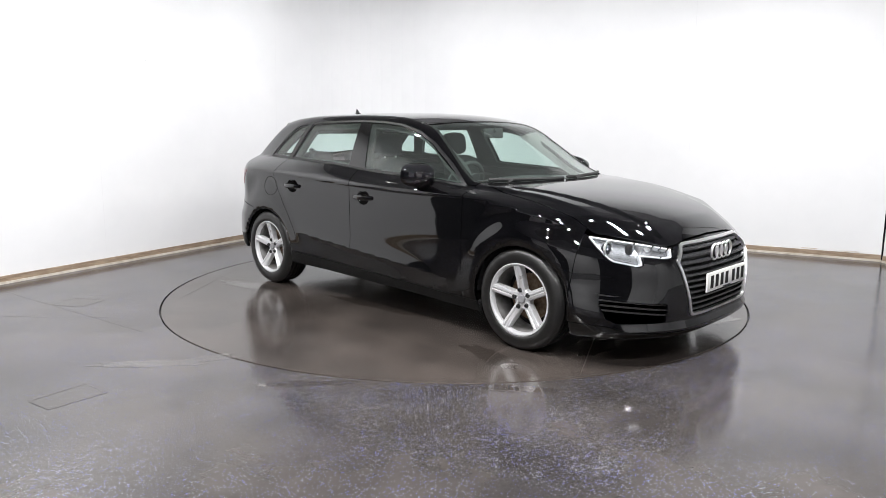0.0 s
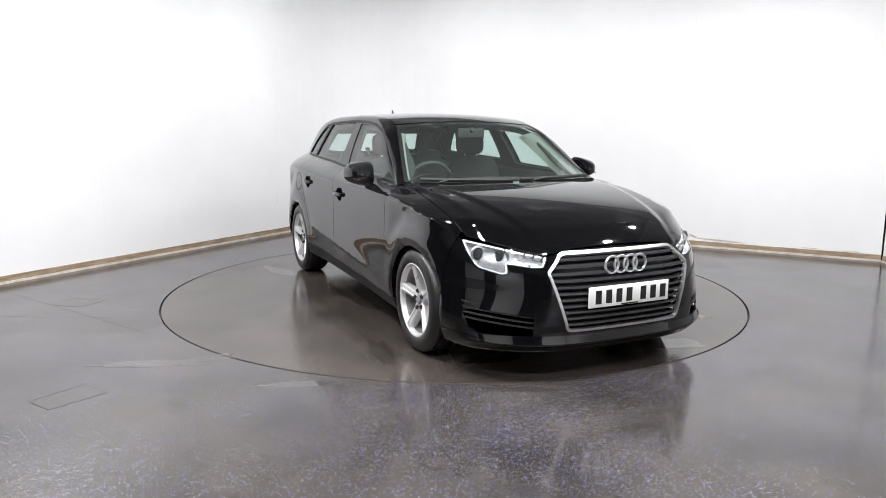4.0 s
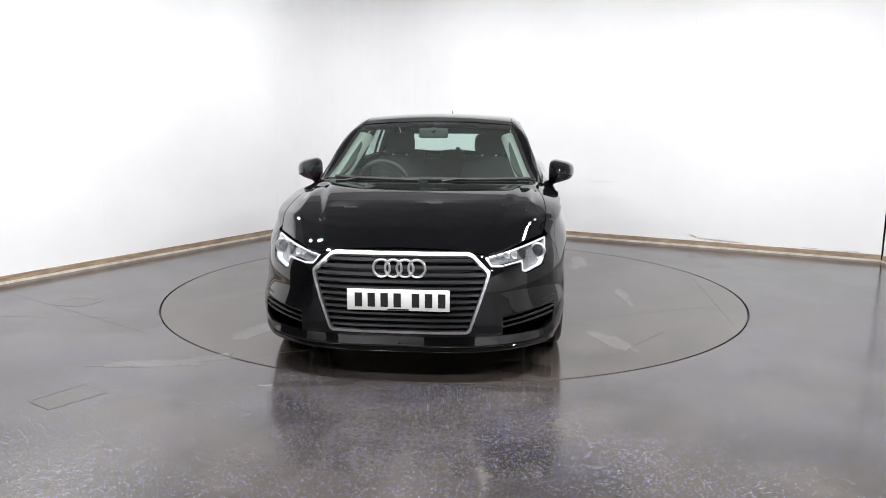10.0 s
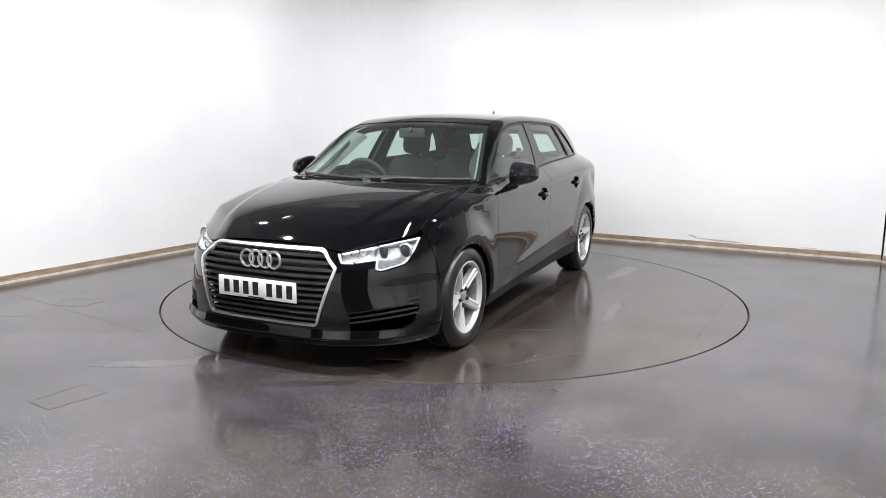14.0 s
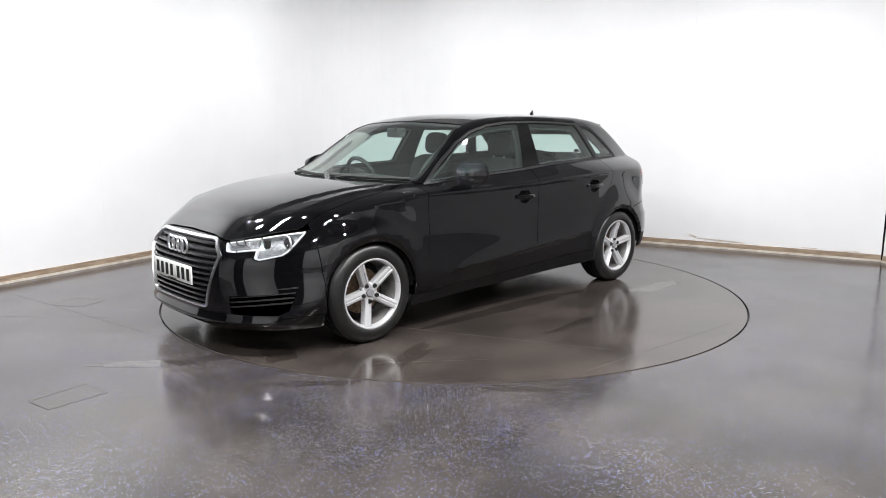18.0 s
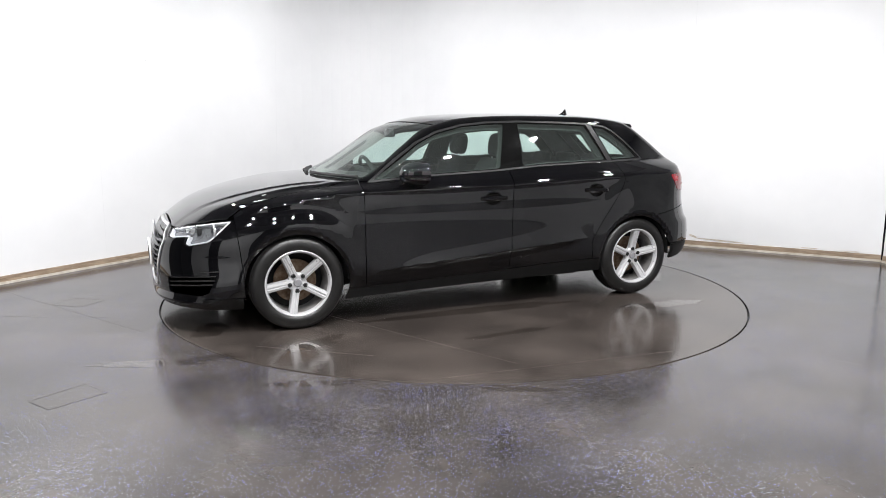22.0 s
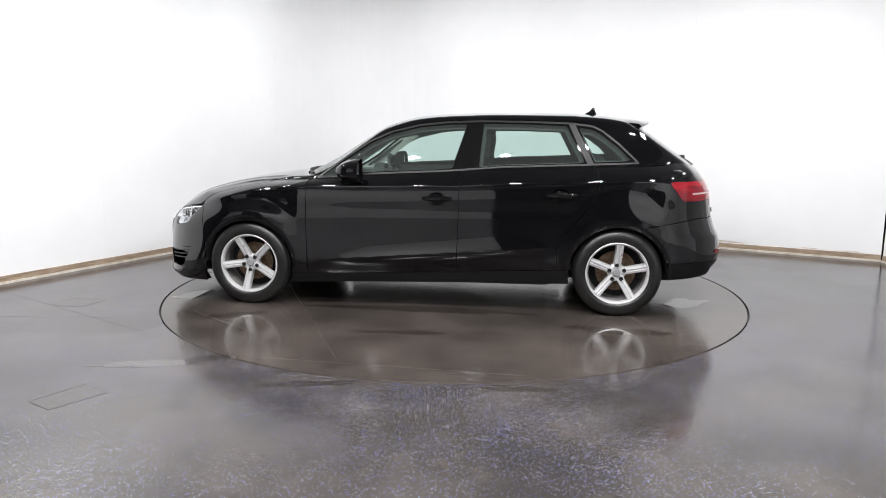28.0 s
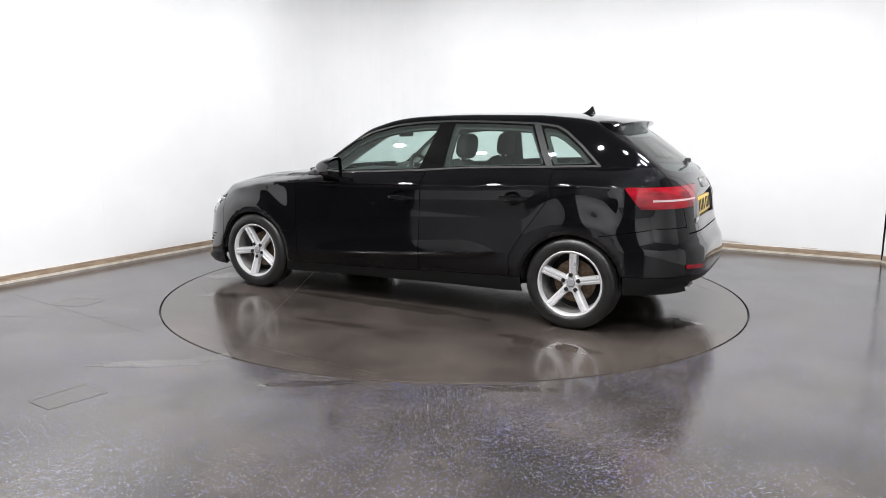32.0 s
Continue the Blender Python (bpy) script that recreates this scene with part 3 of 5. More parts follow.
car = tagged(new("car"), "glossy black five-door hatchback car parked on the turntable", "car")
BODY = car
side_net = Patch((0, 2, 0), (1, 0, 0), (0, 0, 1), (0, -1, 0), 2.5).fill((-2.2, 2.2), (0.17, 1.42), 0.026, 0.0125)
top_net = Patch((0, 0, 2.6), (1, 0, 0), (0, 1, 0), (0, 0, -1), 2.5).fill((-1.7, 2.2), (0.0, 0.92), 0.02)
slant_net = Patch((0, 1.6, 1.6), (1, 0, 0), (0, -0.7071, 0.7071), (0, -0.7071, -0.7071), 2.5).fill((0.7, 2.0), (-0.66, 0.66), 0.018)
front_net = Patch((3.2, 0, 0), (-0.6, 0.8, 0), (0, 0, 1), (-0.8, -0.6, 0), 3.0).fill((0.56, 1.76), (0.17, 0.85), 0.016)
nose_net = Patch((3.2, 0, 0), (0, 1, 0), (0, 0, 1), (-1, 0, 0), 2.2).fill((0.0, 0.92), (0.17, 0.85), 0.012)
rear_net = Patch((-3.2, 0, 0), (0.6, 0.8, 0), (0, 0, 1), (0.8, -0.6, 0), 3.0).fill((0.56, 1.84), (0.17, 1.1), 0.018)
hatch_net = Patch((-3.0, 0, 2.4), (0, 1, 0), (-0.7071, 0, -0.7071), (0.7071, 0, -0.7071), 3.0).fill((0.0, 0.9), (-0.46, 0.76), 0.016)

# window outline and its panes, in side view
DLO = [(0.83, 0.938), (0.47, 0.967), (-0.13, 0.994), (-0.52, 1.022), (-1.10, 1.042), (-1.455, 1.054), (-1.44, 1.075), (-1.313, 1.190), (-1.208, 1.268), (-1.137, 1.302),
       (-0.984, 1.320), (-0.71, 1.330), (-0.37, 1.335), (-0.12, 1.327), (0.084, 1.308), (0.287, 1.263), (0.443, 1.198), (0.604, 1.095), (0.81, 0.952)]
dlo = inside("xz", DLO)
LAMP_F = [(0.43, 0.670), (0.60, 0.704), (0.757, 0.736), (0.812, 0.728), (0.79, 0.66), (0.742, 0.600), (0.66, 0.574), (0.632, 0.583), (0.628, 0.630), (0.525, 0.617), (0.470, 0.620)]
lamp_poly = inside("yz", LAMP_F)
lamp_f = lambda p: np.minimum(lamp_poly(p), 0.8 * (p[:, 0] - 1.705 - 1.1 * np.maximum(0.73 - p[:, 2], 0)))
lamp_r = lambda p: np.minimum(np.minimum(0.947 - p[:, 2], p[:, 2] - 0.820), np.minimum(-1.64 - 0.8 * np.maximum(0.942 - p[:, 2], 0) - p[:, 0], np.abs(p[:, 1]) - 0.27 - 1.4 * (0.947 - p[:, 2])))
HOOD_Y = curve([(0.5, 0.66), (0.8, 0.688), (1.0, 0.712), (1.3, 0.748), (1.55, 0.760), (1.72, 0.745), (1.80, 0.70), (2.3, 0.60)])
HOOD_Z = curve([(0.0, 0.704), (0.284, 0.695), (0.387, 0.680), (0.45, 0.674), (0.60, 0.709), (0.757, 0.741), (0.95, 0.75)])
hood_side = lambda p: HOOD_Y(p[:, 0]) - np.abs(p[:, 1])
hood_front = lambda p: p[:, 2] - HOOD_Z(np.abs(p[:, 1]))
hood_rear = lambda p: p[:, 0] - (1.05 - 0.36 * p[:, 1] ** 2)
REAR_CUT = curve([(0.17, -0.935), (0.45, -0.90), (0.565, -0.954), (0.739, -1.078), (0.86, -1.160), (0.91, -1.178), (0.96, -1.172), (1.06, -1.150)])
rear_door_end = lambda p: p[:, 0] - REAR_CUT(p[:, 2])
front_gap = line("xz", (0.872, 0.2), (0.877, 0.95))       # positive behind the wing
mid_gap = line("xz", (-0.205, 0.2), (-0.228, 1.0))        # positive behind the front door
sill_top = lambda p: p[:, 2] - SILL(p[:, 0])
bumper_f = lambda p: p[:, 0] - (1.665 + 0.10 * (p[:, 2] - 0.5))
bumper_top = lambda p: np.where(np.abs(p[:, 1]) < 0.57, 0.66, np.minimum(0.655 + 0.16 * (-1.545 - p[:, 0]), 0.70))
bumper_r = lambda p: np.minimum(-1.50 - p[:, 0], bumper_top(p) - p[:, 2])
windscreen = lambda p: np.minimum(np.minimum(1.035 - 0.36 * p[:, 1] ** 2 - p[:, 0], p[:, 0] - (0.335 - 0.20 * p[:, 1] ** 2)), (0.553 + 0.30 * (p[:, 0] - 0.30)) - np.abs(p[:, 1]))
roof_edge = lambda p: 0.545 - np.abs(p[:, 1])
hatch_front = lambda p: -1.395 - p[:, 0]
neg = lambda g, gap=GAP: (lambda p: -g(p) - gap)
pos = lambda g, gap=GAP: (lambda p: g(p) - gap)

HANDLES = ((-0.070, 0.818), (-0.927, 0.850))
cup_at = lambda hx, hz: (lambda p: np.hypot((p[:, 0] - hx - 0.004) / 1.35, p[:, 2] - hz + 0.002) - 0.046)
cups = [cup_at(*h) for h in HANDLES]

# doors, wing, sill and body side
pair("front_door", side_net.cut(pos(front_gap), neg(mid_gap), pos(sill_top), outside(dlo, 0.002), lambda p: BELT_Z(p[:, 0]) + 0.012 - p[:, 2], cups[0]), PAINT, car)
pair("rear_door", side_net.cut(pos(mid_gap), pos(rear_door_end), pos(sill_top), outside(dlo, 0.002), lambda p: BELT_Z(p[:, 0]) + 0.012 - p[:, 2], arch(HUB_R, 0.0), cups[1]), PAINT, car)
pair("wing", slant_net.cut(neg(front_gap), neg(hood_side), neg(bumper_f), outside(lamp_f, GAP), arch(HUB_F), pos(sill_top), outside(dlo, 0.002), lambda p: p[:, 0] - 0.80), PAINT, car)
pair("sill", side_net.cut(neg(sill_top), arch(HUB_F), arch(HUB_R), lambda p: 1.3 - p[:, 0], lambda p: p[:, 0] + 1.3, lambda p: p[:, 2] - 0.205 + 0.025 * p[:, 0]), SILL_BLACK, car)
rail_net = Patch((0, 1.6, 1.0), (1, 0, 0), (0, -0.5, 0.866), (0, -0.866, -0.5), 2.5).fill((-2.1, 1.0), (-0.62, 1.12), 0.02)
HATCH_Y = curve([(0.55, 0.56), (0.8, 0.59), (0.95, 0.63), (1.1, 0.60), (1.25, 0.545), (1.45, 0.50)])
hatch = lambda p: np.minimum(HATCH_Y(p[:, 2]) - np.abs(p[:, 1]), -1.395 - p[:, 0])
REAR_GLASS = [(-1, 1.005), (0.30, 1.012), (0.545, 1.04), (0.52, 1.12), (0.455, 1.282), (0.43, 1.294), (-1, 1.302)]
rear_pane = inside("yz", REAR_GLASS)
GRILLE = [(-1, 0.676), (0.345, 0.676), (0.372, 0.668), (0.456, 0.594), (0.452, 0.572), (0.364, 0.298), (0.350, 0.286), (-1, 0.286)]
grille = inside("yz", GRILLE)
VENT = [(0.535, 0.365), (0.76, 0.388), (0.815, 0.372), (0.80, 0.285), (0.76, 0.258), (0.535, 0.258)]
vent = inside("yz", VENT)
LIP_Z = curve([(0.0, 0.205), (0.4, 0.205), (0.7, 0.212), (0.8, 0.245), (0.95, 0.255)])

frame_cuts = [outside(dlo, 0.002), neg(roof_edge), neg(windscreen), lambda p: np.maximum(p[:, 2] - (BELT_Z(p[:, 0]) + 0.016), -rear_door_end(p) - GAP), neg(hatch), outside(lamp_r, GAP), outside(bumper_r, GAP), lambda p: 0.872 - p[:, 0], arch(HUB_R), lambda p: p[:, 0] + 1.80, lambda p: p[:, 1] - 0.3, lambda p: p[:, 2] - SILL(p[:, 0])]
frame_net = rail_net.cut(*frame_cuts)
pair("side_frame", frame_net.cut(lambda p: np.maximum(p[:, 2] - BELT_Z(p[:, 0]) - 0.016, -0.9 - p[:, 0])), PAINT, car)
corner_net = hatch_net.cut(neg(hatch), outside(lamp_r, GAP), outside(bumper_r, GAP), lambda p: -1.80 - p[:, 0])
pair("rear_corner", corner_net.cut(lambda p: 0.884 - p[:, 2]), PAINT, car)
pair("rear_pillar", corner_net.cut(lambda p: p[:, 2] - 0.884), PAINT, car)
hood = panel("bonnet", top_net.cut(pos(hood_side), pos(hood_front), pos(hood_rear)), PAINT, car, "glossy black bonnet with two raised creases", both=True)
panel("roof", top_net.cut(pos(roof_edge), lambda p: 0.325 - 0.20 * p[:, 1] ** 2 - p[:, 0], neg(hatch_front)), PAINT, car, both=True)
panel("cowl", top_net.cut(neg(hood_rear), neg(windscreen, 0.0), lambda p: p[:, 0] - 0.74, lambda p: HOOD_Y(p[:, 0]) - np.abs(p[:, 1])), DARK_PLASTIC, car, inset=0.012, both=True, lip=0)
panel("windscreen", top_net.cut(pos(windscreen)), WINDOW_GLASS, car, "green-tinted windscreen", both=True, lip=0, inset=0.003)
band = lambda p: 0.030 - windscreen(p)
panel("windscreen_surround", top_net.cut(pos(windscreen, 0.0), band), GLOSS_BLACK, car, both=True, lip=0, inset=0.006)
bumper = panel("front_bumper", front_net.cut(lambda p: p[:, 1] + 1e-6, pos(bumper_f), outside(lamp_f, GAP), lambda p: HOOD_Z(np.abs(p[:, 1])) - 0.006 - p[:, 2], outside(grille, 0.0), outside(vent, 0.0), arch(HUB_F), lambda p: p[:, 2] - LIP_Z(np.abs(p[:, 1]))), PAINT, car, both=True, lip=0.02)
panel("front_lip", front_net.cut(lambda p: p[:, 1] + 1e-6, lambda p: LIP_Z(np.abs(p[:, 1])) - 0.004 - p[:, 2], lambda p: p[:, 0] - 1.66, arch(HUB_F)), GLOSS_BLACK, car, both=True, lip=0.02, inset=-0.004)
tailgate = panel("tailgate", hatch_net.cut(pos(hatch), outside(lamp_r, GAP), outside(rear_pane, 0.0), lambda p: p[:, 2] - 0.665), PAINT, car, both=True)
panel("rear_window", hatch_net.cut(rear_pane, pos(hatch)), WINDOW_GLASS, car, "green-tinted rear window", both=True, lip=0, inset=0.004)
panel("rear_window_surround", hatch_net.cut(rear_pane, pos(hatch), lambda p: 0.055 - rear_pane(p)), GLOSS_BLACK, car, both=True, lip=0, inset=0.008)
rear_bumper = panel("rear_bumper", rear_net.cut(lambda p: p[:, 1] + 1e-6, lambda p: bumper_top(p) - GAP - p[:, 2], lambda p: -1.50 - p[:, 0], outside(lamp_r, GAP), arch(HUB_R), lambda p: p[:, 2] - 0.40), PAINT, car, both=True, lip=0.02)
panel("rear_valance", rear_net.cut(lambda p: p[:, 1] + 1e-6, lambda p: 0.396 - p[:, 2], lambda p: -1.655 - p[:, 0], arch(HUB_R), lambda p: p[:, 2] - 0.276 - 0.09 * ramp(-p[:, 0], 1.66, 2.12)), SILL_BLACK, car, both=True, lip=0.02, inset=0.003)

# side glass, pillars and trim
WINDOWS = {
    "front_window": [(0.795, 0.955), (0.47, 0.985), (-0.165, 1.014), (-0.258, 1.312), (-0.12, 1.309), (0.084, 1.291), (0.287, 1.245), (0.436, 1.182), (0.59, 1.080)],
    "rear_side_window": [(-0.352, 1.026), (-0.52, 1.040), (-1.085, 1.060), (-0.955, 1.302), (-0.71, 1.312), (-0.375, 1.317)],
    "quarter_window": [(-1.150, 1.064), (-1.400, 1.074), (-1.298, 1.172), (-1.195, 1.246), (-1.130, 1.280), (-1.035, 1.292)],
}
panes = {k: inside("xz", v) for k, v in WINDOWS.items()}
for k, g in panes.items():
    pair(k, side_net.cut(g), WINDOW_GLASS, car, "green-tinted side glass", lip=0, inset=0.008)
frame_cut = [dlo] + [outside(g, 0.0) for g in panes.values()]
edge_rim = lambda p: 0.012 - dlo(p)
pair("window_trim", side_net.cut(dlo, edge_rim), SATIN_TRIM, car, "satin grey window surround", lip=0.006, inset=-0.001)
divider_line = line("xz", (-1.117, 1.062), (-0.995, 1.300))
divider = lambda p: 0.020 - np.abs(divider_line(p))
pair("window_divider", side_net.cut(dlo, outside(panes["rear_side_window"], 0.002), outside(panes["quarter_window"], 0.002), divider, lambda p: dlo(p) - 0.0125), SATIN_TRIM, car, "satin grey bar between the rear windows", lip=0.006, inset=-0.001)
frame_cut.append(outside(divider, 0.0005))
pair("door_frame", side_net.cut(*frame_cut, lambda p: dlo(p) - 0.0125), GLOSS_BLACK, car, "gloss black window pillars", lip=0.006, inset=0.003)

# hidden shell that darkens the shut lines
pair("shell_side", side_net.cut(lambda p: BELT_Z(p[:, 0]) - 0.005 - p[:, 2], arch(HUB_F, 0.012), arch(HUB_R, 0.012), lambda p: 1.68 - p[:, 0], lambda p: p[:, 0] + 2.0, lambda p: p[:, 2] - 0.27, *cups), CAVITY, car, lip=0, inset=0.016)
panel("shell_front", front_net.cut(lambda p: p[:, 1] + 1e-6, outside(lamp_f, 0.0), lambda p: p[:, 0] - 1.6, arch(HUB_F, 0.012), outside(grille, 0.0)), CAVITY, car, both=True, lip=0, inset=0.022)
panel("shell_rear", rear_net.cut(lambda p: p[:, 1] + 1e-6, lambda p: -1.6 - p[:, 0], lambda p: 0.98 - p[:, 2], arch(HUB_R, 0.012), lambda p: p[:, 2] - 0.38), CAVITY, car, both=True, lip=0, inset=0.022)
bm = bmesh.new()
box(bm, -0.86, 0.85, -0.76, 0.76, 0.19, 0.25, 0.02)
box(bm, 1.55, 2.05, -0.55, 0.55, 0.19, 0.25, 0.02)
box(bm, -2.0, -1.6, -0.60, 0.60, 0.31, 0.37, 0.02)
box(bm, -1.75, 1.75, -0.52, 0.52, 0.20, 0.30, 0.02)
part("underbody", bm, CAVITY, car)
for bx, bz in ((0.97, 0.93), (-1.0, 0.55)):
    bm = bmesh.new()
    box(bm, bx, bx + 0.03, -0.70, 0.70, 0.24, bz)
    part("bulkhead", bm, CAVITY, car)
for hx in (HUB_F, HUB_R):
    for sgn in (1, -1):
        bm = bmesh.new()
        lathe(bm, [(ARCH_R + 0.004, 0.0), (ARCH_R + 0.008, -0.22), (ARCH_R - 0.02, -0.36), (0.0, -0.37)], 64)
        bmesh.ops.bisect_plane(bm, geom=bm.verts[:] + bm.edges[:] + bm.faces[:], plane_co=(0, 0, 0.0), plane_no=(0, 0, 1), clear_inner=True)
        bmesh.ops.scale(bm, vec=(1, sgn, 1), verts=bm.verts)
        bmesh.ops.translate(bm, vec=(hx, 0.850 * sgn, HUB_Z), verts=bm.verts)
        part("wheel_arch_liner", bm, CAVITY, car)


# ---- lamps, grille, badge ----
def skin_x(y, z):
    """How far forward the skin lies at a height and half width."""
    lo, hi = 1.2, 2.4
    for _ in range(26):
        m = (lo + hi) / 2
        if skin(np.array([m, y, z])) < 0:
            lo = m
        else:
            hi = m
    return lo


lamp_net = Patch((3.2, 0, 0), (-0.6, 0.8, 0), (0, 0, 1), (-0.8, -0.6, 0), 3.0).fill((0.9, 1.6), (0.55, 0.76), 0.008)
pair("headlamp_lens", lamp_net.cut(pos(lamp_f, 0.003)), CLEAR_LENS, car, "clear headlamp lens", lip=0.0, inset=0.001)
pair("tail_lamp", rear_net.cut(pos(lamp_r, 0.0)), RED_LENS, car, "red tail lamp", lip=0.02, inset=-0.002)
ring = lambda w: (lambda p: w + grille(p))
panel("grille_frame", nose_net.cut(ring(0.008), lambda p: 0.006 - grille(p)), CHROME, car, "bright chrome grille frame", both=True, lip=0.02, inset=-0.008)
panel("grille_backing", nose_net.cut(grille), CAVITY, car, both=True, lip=0, hold=lambda p: p - np.array([0.05, 0, 0]))


def grille_half(z):
    return float(np.interp(z, [0.286, 0.298, 0.572, 0.594, 0.668, 0.676], [0.350, 0.364, 0.452, 0.456, 0.372, 0.345])) - 0.008


for i in range(11):
    z = 0.312 + i * 0.0335
    hw = grille_half(z)
    bm = bmesh.new()
    prev = None
    for j in range(25):
        y = -hw + 2 * hw * j / 24
        x = skin_x(y, z)
        ringv = [bm.verts.new((x + dx, y, z + dz)) for dx, dz in ((-0.004, -0.004), (-0.006, 0.006), (-0.03, 0.012), (-0.03, 0.004))]
        if prev:
            for a in range(4):
                bm.faces.new((prev[a], prev[(a + 1) % 4], ringv[(a + 1) % 4], ringv[a]))
        prev = ringv
    part("grille_slat", bm, GRILLE_BLACK, car)
for k in range(4):
    bm = bmesh.new()
    cy = -0.0915 + 0.061 * k
    pts = [(skin_x(0.0, 0.617) + 0.012, cy + 0.043 * math.cos(a), 0.617 + 0.043 * math.sin(a)) for a in (2 * math.pi * i / 40 for i in range(40))]
    tube(bm, pts, 0.007, 8, True)
    part("badge_ring", bm, CHROME, car, "chrome badge ring")
bm = bmesh.new()
box(bm, 2.168, 2.178, -0.264, 0.264, 0.403, 0.515, 0.002)
plate = part("front_plate", bm, WHITE_PLATE, car, "white plate with dark bars")
for k, cy in enumerate((0.205, 0.138, 0.071, 0.004, -0.090, -0.157, -0.224)):
    bm = bmesh.new()
    box(bm, 2.178, 2.1795, -cy - 0.019, -cy + 0.019, 0.422, 0.496)
    part("plate_bar", bm, CAVITY, plate, smooth=False)
bm = bmesh.new()
box(bm, 2.178, 2.1795, -0.055, 0.055, 0.4055, 0.4125)
part("plate_bar", bm, CAVITY, plate, smooth=False)
for i in range(4):
    for sgn in (1, -1):
        bm = bmesh.new()
        z0 = 0.295 + 0.028 * i
        prev = None
        for j in range(12):
            y = 0.50 + 0.31 * j / 11
            x = skin_x(y, z0) - 0.012
            zz = z0 + 0.04 * (j / 11)
            rv = [bm.verts.new((x + dx, y * sgn, zz + dz)) for dx, dz in ((0, -0.004), (0, 0.004), (-0.03, 0.006), (-0.03, 0))]
            if prev:
                for a in range(4):
                    bm.faces.new((prev[a], prev[(a + 1) % 4], rv[(a + 1) % 4], rv[a]))
            prev = rv
        part("vent_slat", bm, DARK_PLASTIC, car)


# ---- wheels ----
BARREL = material("dull_barrel", (0.2, 0.2, 0.2), 0.4, 0.5)
grain(BARREL, 12, (0.12, 0.115, 0.11), (0.30, 0.295, 0.29))
CAP_GREY = material("cap_grey", (0.22, 0.22, 0.23), 0.35)


def make_wheel():
    wheel = new("wheel")
    R = TYRE_R
    bm = bmesh.new()
    prof = [(0.208, 0.085), (0.216, 0.100), (0.235, 0.108), (0.262, 0.106), (0.285, 0.098), (0.295, 0.085), (0.301, 0.070)]
    tread = []
    for c in (0.055, 0.018, -0.018, -0.055):
        tread += [(R, c + 0.014), (R, c + 0.005), (R - 0.007, c + 0.004), (R - 0.007, c - 0.004), (R, c - 0.005)]
    prof += tread + [(r, -h) for r, h in reversed(prof)]
    lathe(bm, prof, 96)
    part("tyre", bm, RUBBER, wheel, sharp=50)
    bm = bmesh.new()
    lathe(bm, [(0.208, 0.088), (0.217, 0.093), (0.2175, 0.098), (0.211, 0.101), (0.204, 0.098), (0.199, 0.088), (0.196, 0.070), (0.199, 0.068), (0.204, 0.088)], 96)
    part("rim", bm, ALLOY, wheel)
    bm = bmesh.new()
    lathe(bm, [(0.197, 0.070), (0.190, 0.045), (0.187, -0.08), (0.194, -0.08), (0.199, 0.050)], 64)
    part("barrel", bm, BARREL, wheel, "dull grey wheel barrel")
    bm = bmesh.new()
    lathe(bm, [(0.0, -0.02), (0.140, -0.02), (0.140, -0.032), (0.0, -0.032)], 64)
    part("brake_disc", bm, RUST, wheel, "rusty brake disc")
    bm = bmesh.new()
    lathe(bm, [(0.0, -0.06), (0.187, -0.06)], 48)
    part("wheel_back", bm, CAVITY, wheel)
    for k in range(5):
        bm = bmesh.new()
        prev = None
        for j in range(9):
            t = j / 8
            r = 0.030 + (0.200 - 0.030) * t
            w = 0.0235 + 0.002 * t + 0.012 * max(0.0, 0.25 - t)
            h = 0.064 + 0.032 * t ** 1.2
            sec = [(-w * 1.12, h - 0.042), (-w, h - 0.008), (-w * 0.86, h - 0.001), (-w * 0.30, h + 0.002), (-w * 0.14, h - 0.0035), (w * 0.14, h - 0.0035), (w * 0.30, h + 0.002), (w * 0.86, h - 0.001), (w, h - 0.008), (w * 1.12, h - 0.042)]
            rv = [bm.verts.new((s, hh, r)) for s, hh in sec]
            if prev:
                for a in range(len(rv) - 1):
                    bm.faces.new((prev[a], prev[a + 1], rv[a + 1], rv[a]))
            prev = rv
        bmesh.ops.rotate(bm, cent=(0, 0, 0), matrix=Matrix.Rotation(2 * math.pi * k / 5, 3, "Y"), verts=bm.verts)
        part("spoke", bm, ALLOY, wheel, sharp=11)
    bm = bmesh.new()
    lathe(bm, [(0.0, 0.062), (0.052, 0.062), (0.060, 0.056), (0.064, 0.03)], 40)
    part("hub", bm, ALLOY, wheel)
    bm = bmesh.new()
    lathe(bm, [(0.0, 0.075), (0.021, 0.075), (0.026, 0.071), (0.027, 0.060)], 32)
    part("hub_cap", bm, CAP_GREY, wheel, "grey hub cap")
    for k in range(5):
        a = 2 * math.pi * k / 5 + 0.12
        bm = bmesh.new()
        lathe(bm, [(0.0, 0.066), (0.006, 0.066), (0.007, 0.074), (0.010, 0.074), (0.011, 0.066), (0.0145, 0.066), (0.0145, 0.058)], 12, m=Matrix.Translation((0.053 * math.sin(a), 0.004, 0.053 * math.cos(a))))
        part("wheel_bolt", bm, DARK_PLASTIC, wheel)
    return wheel


wheel_fl = make_wheel()
wheel_fl.parent = car
spin = {(1, 1): 25, (1, -1): 6, (-1, 1): -5, (-1, -1): 3}
for (fx, sy), deg in spin.items():
    m = Matrix.Translation((HUB_F if fx > 0 else HUB_R, (0.754 if fx > 0 else 0.751) * sy, 0.3025)) @ Matrix.Rotation(math.pi if sy < 0 else 0, 4, "Z") @ Matrix.Rotation(radians(deg), 4, "Y")
    if (fx, sy) == (1, 1):
        wheel_fl.matrix_basis = m
    else:
        copy_thing(wheel_fl, m).parent = car


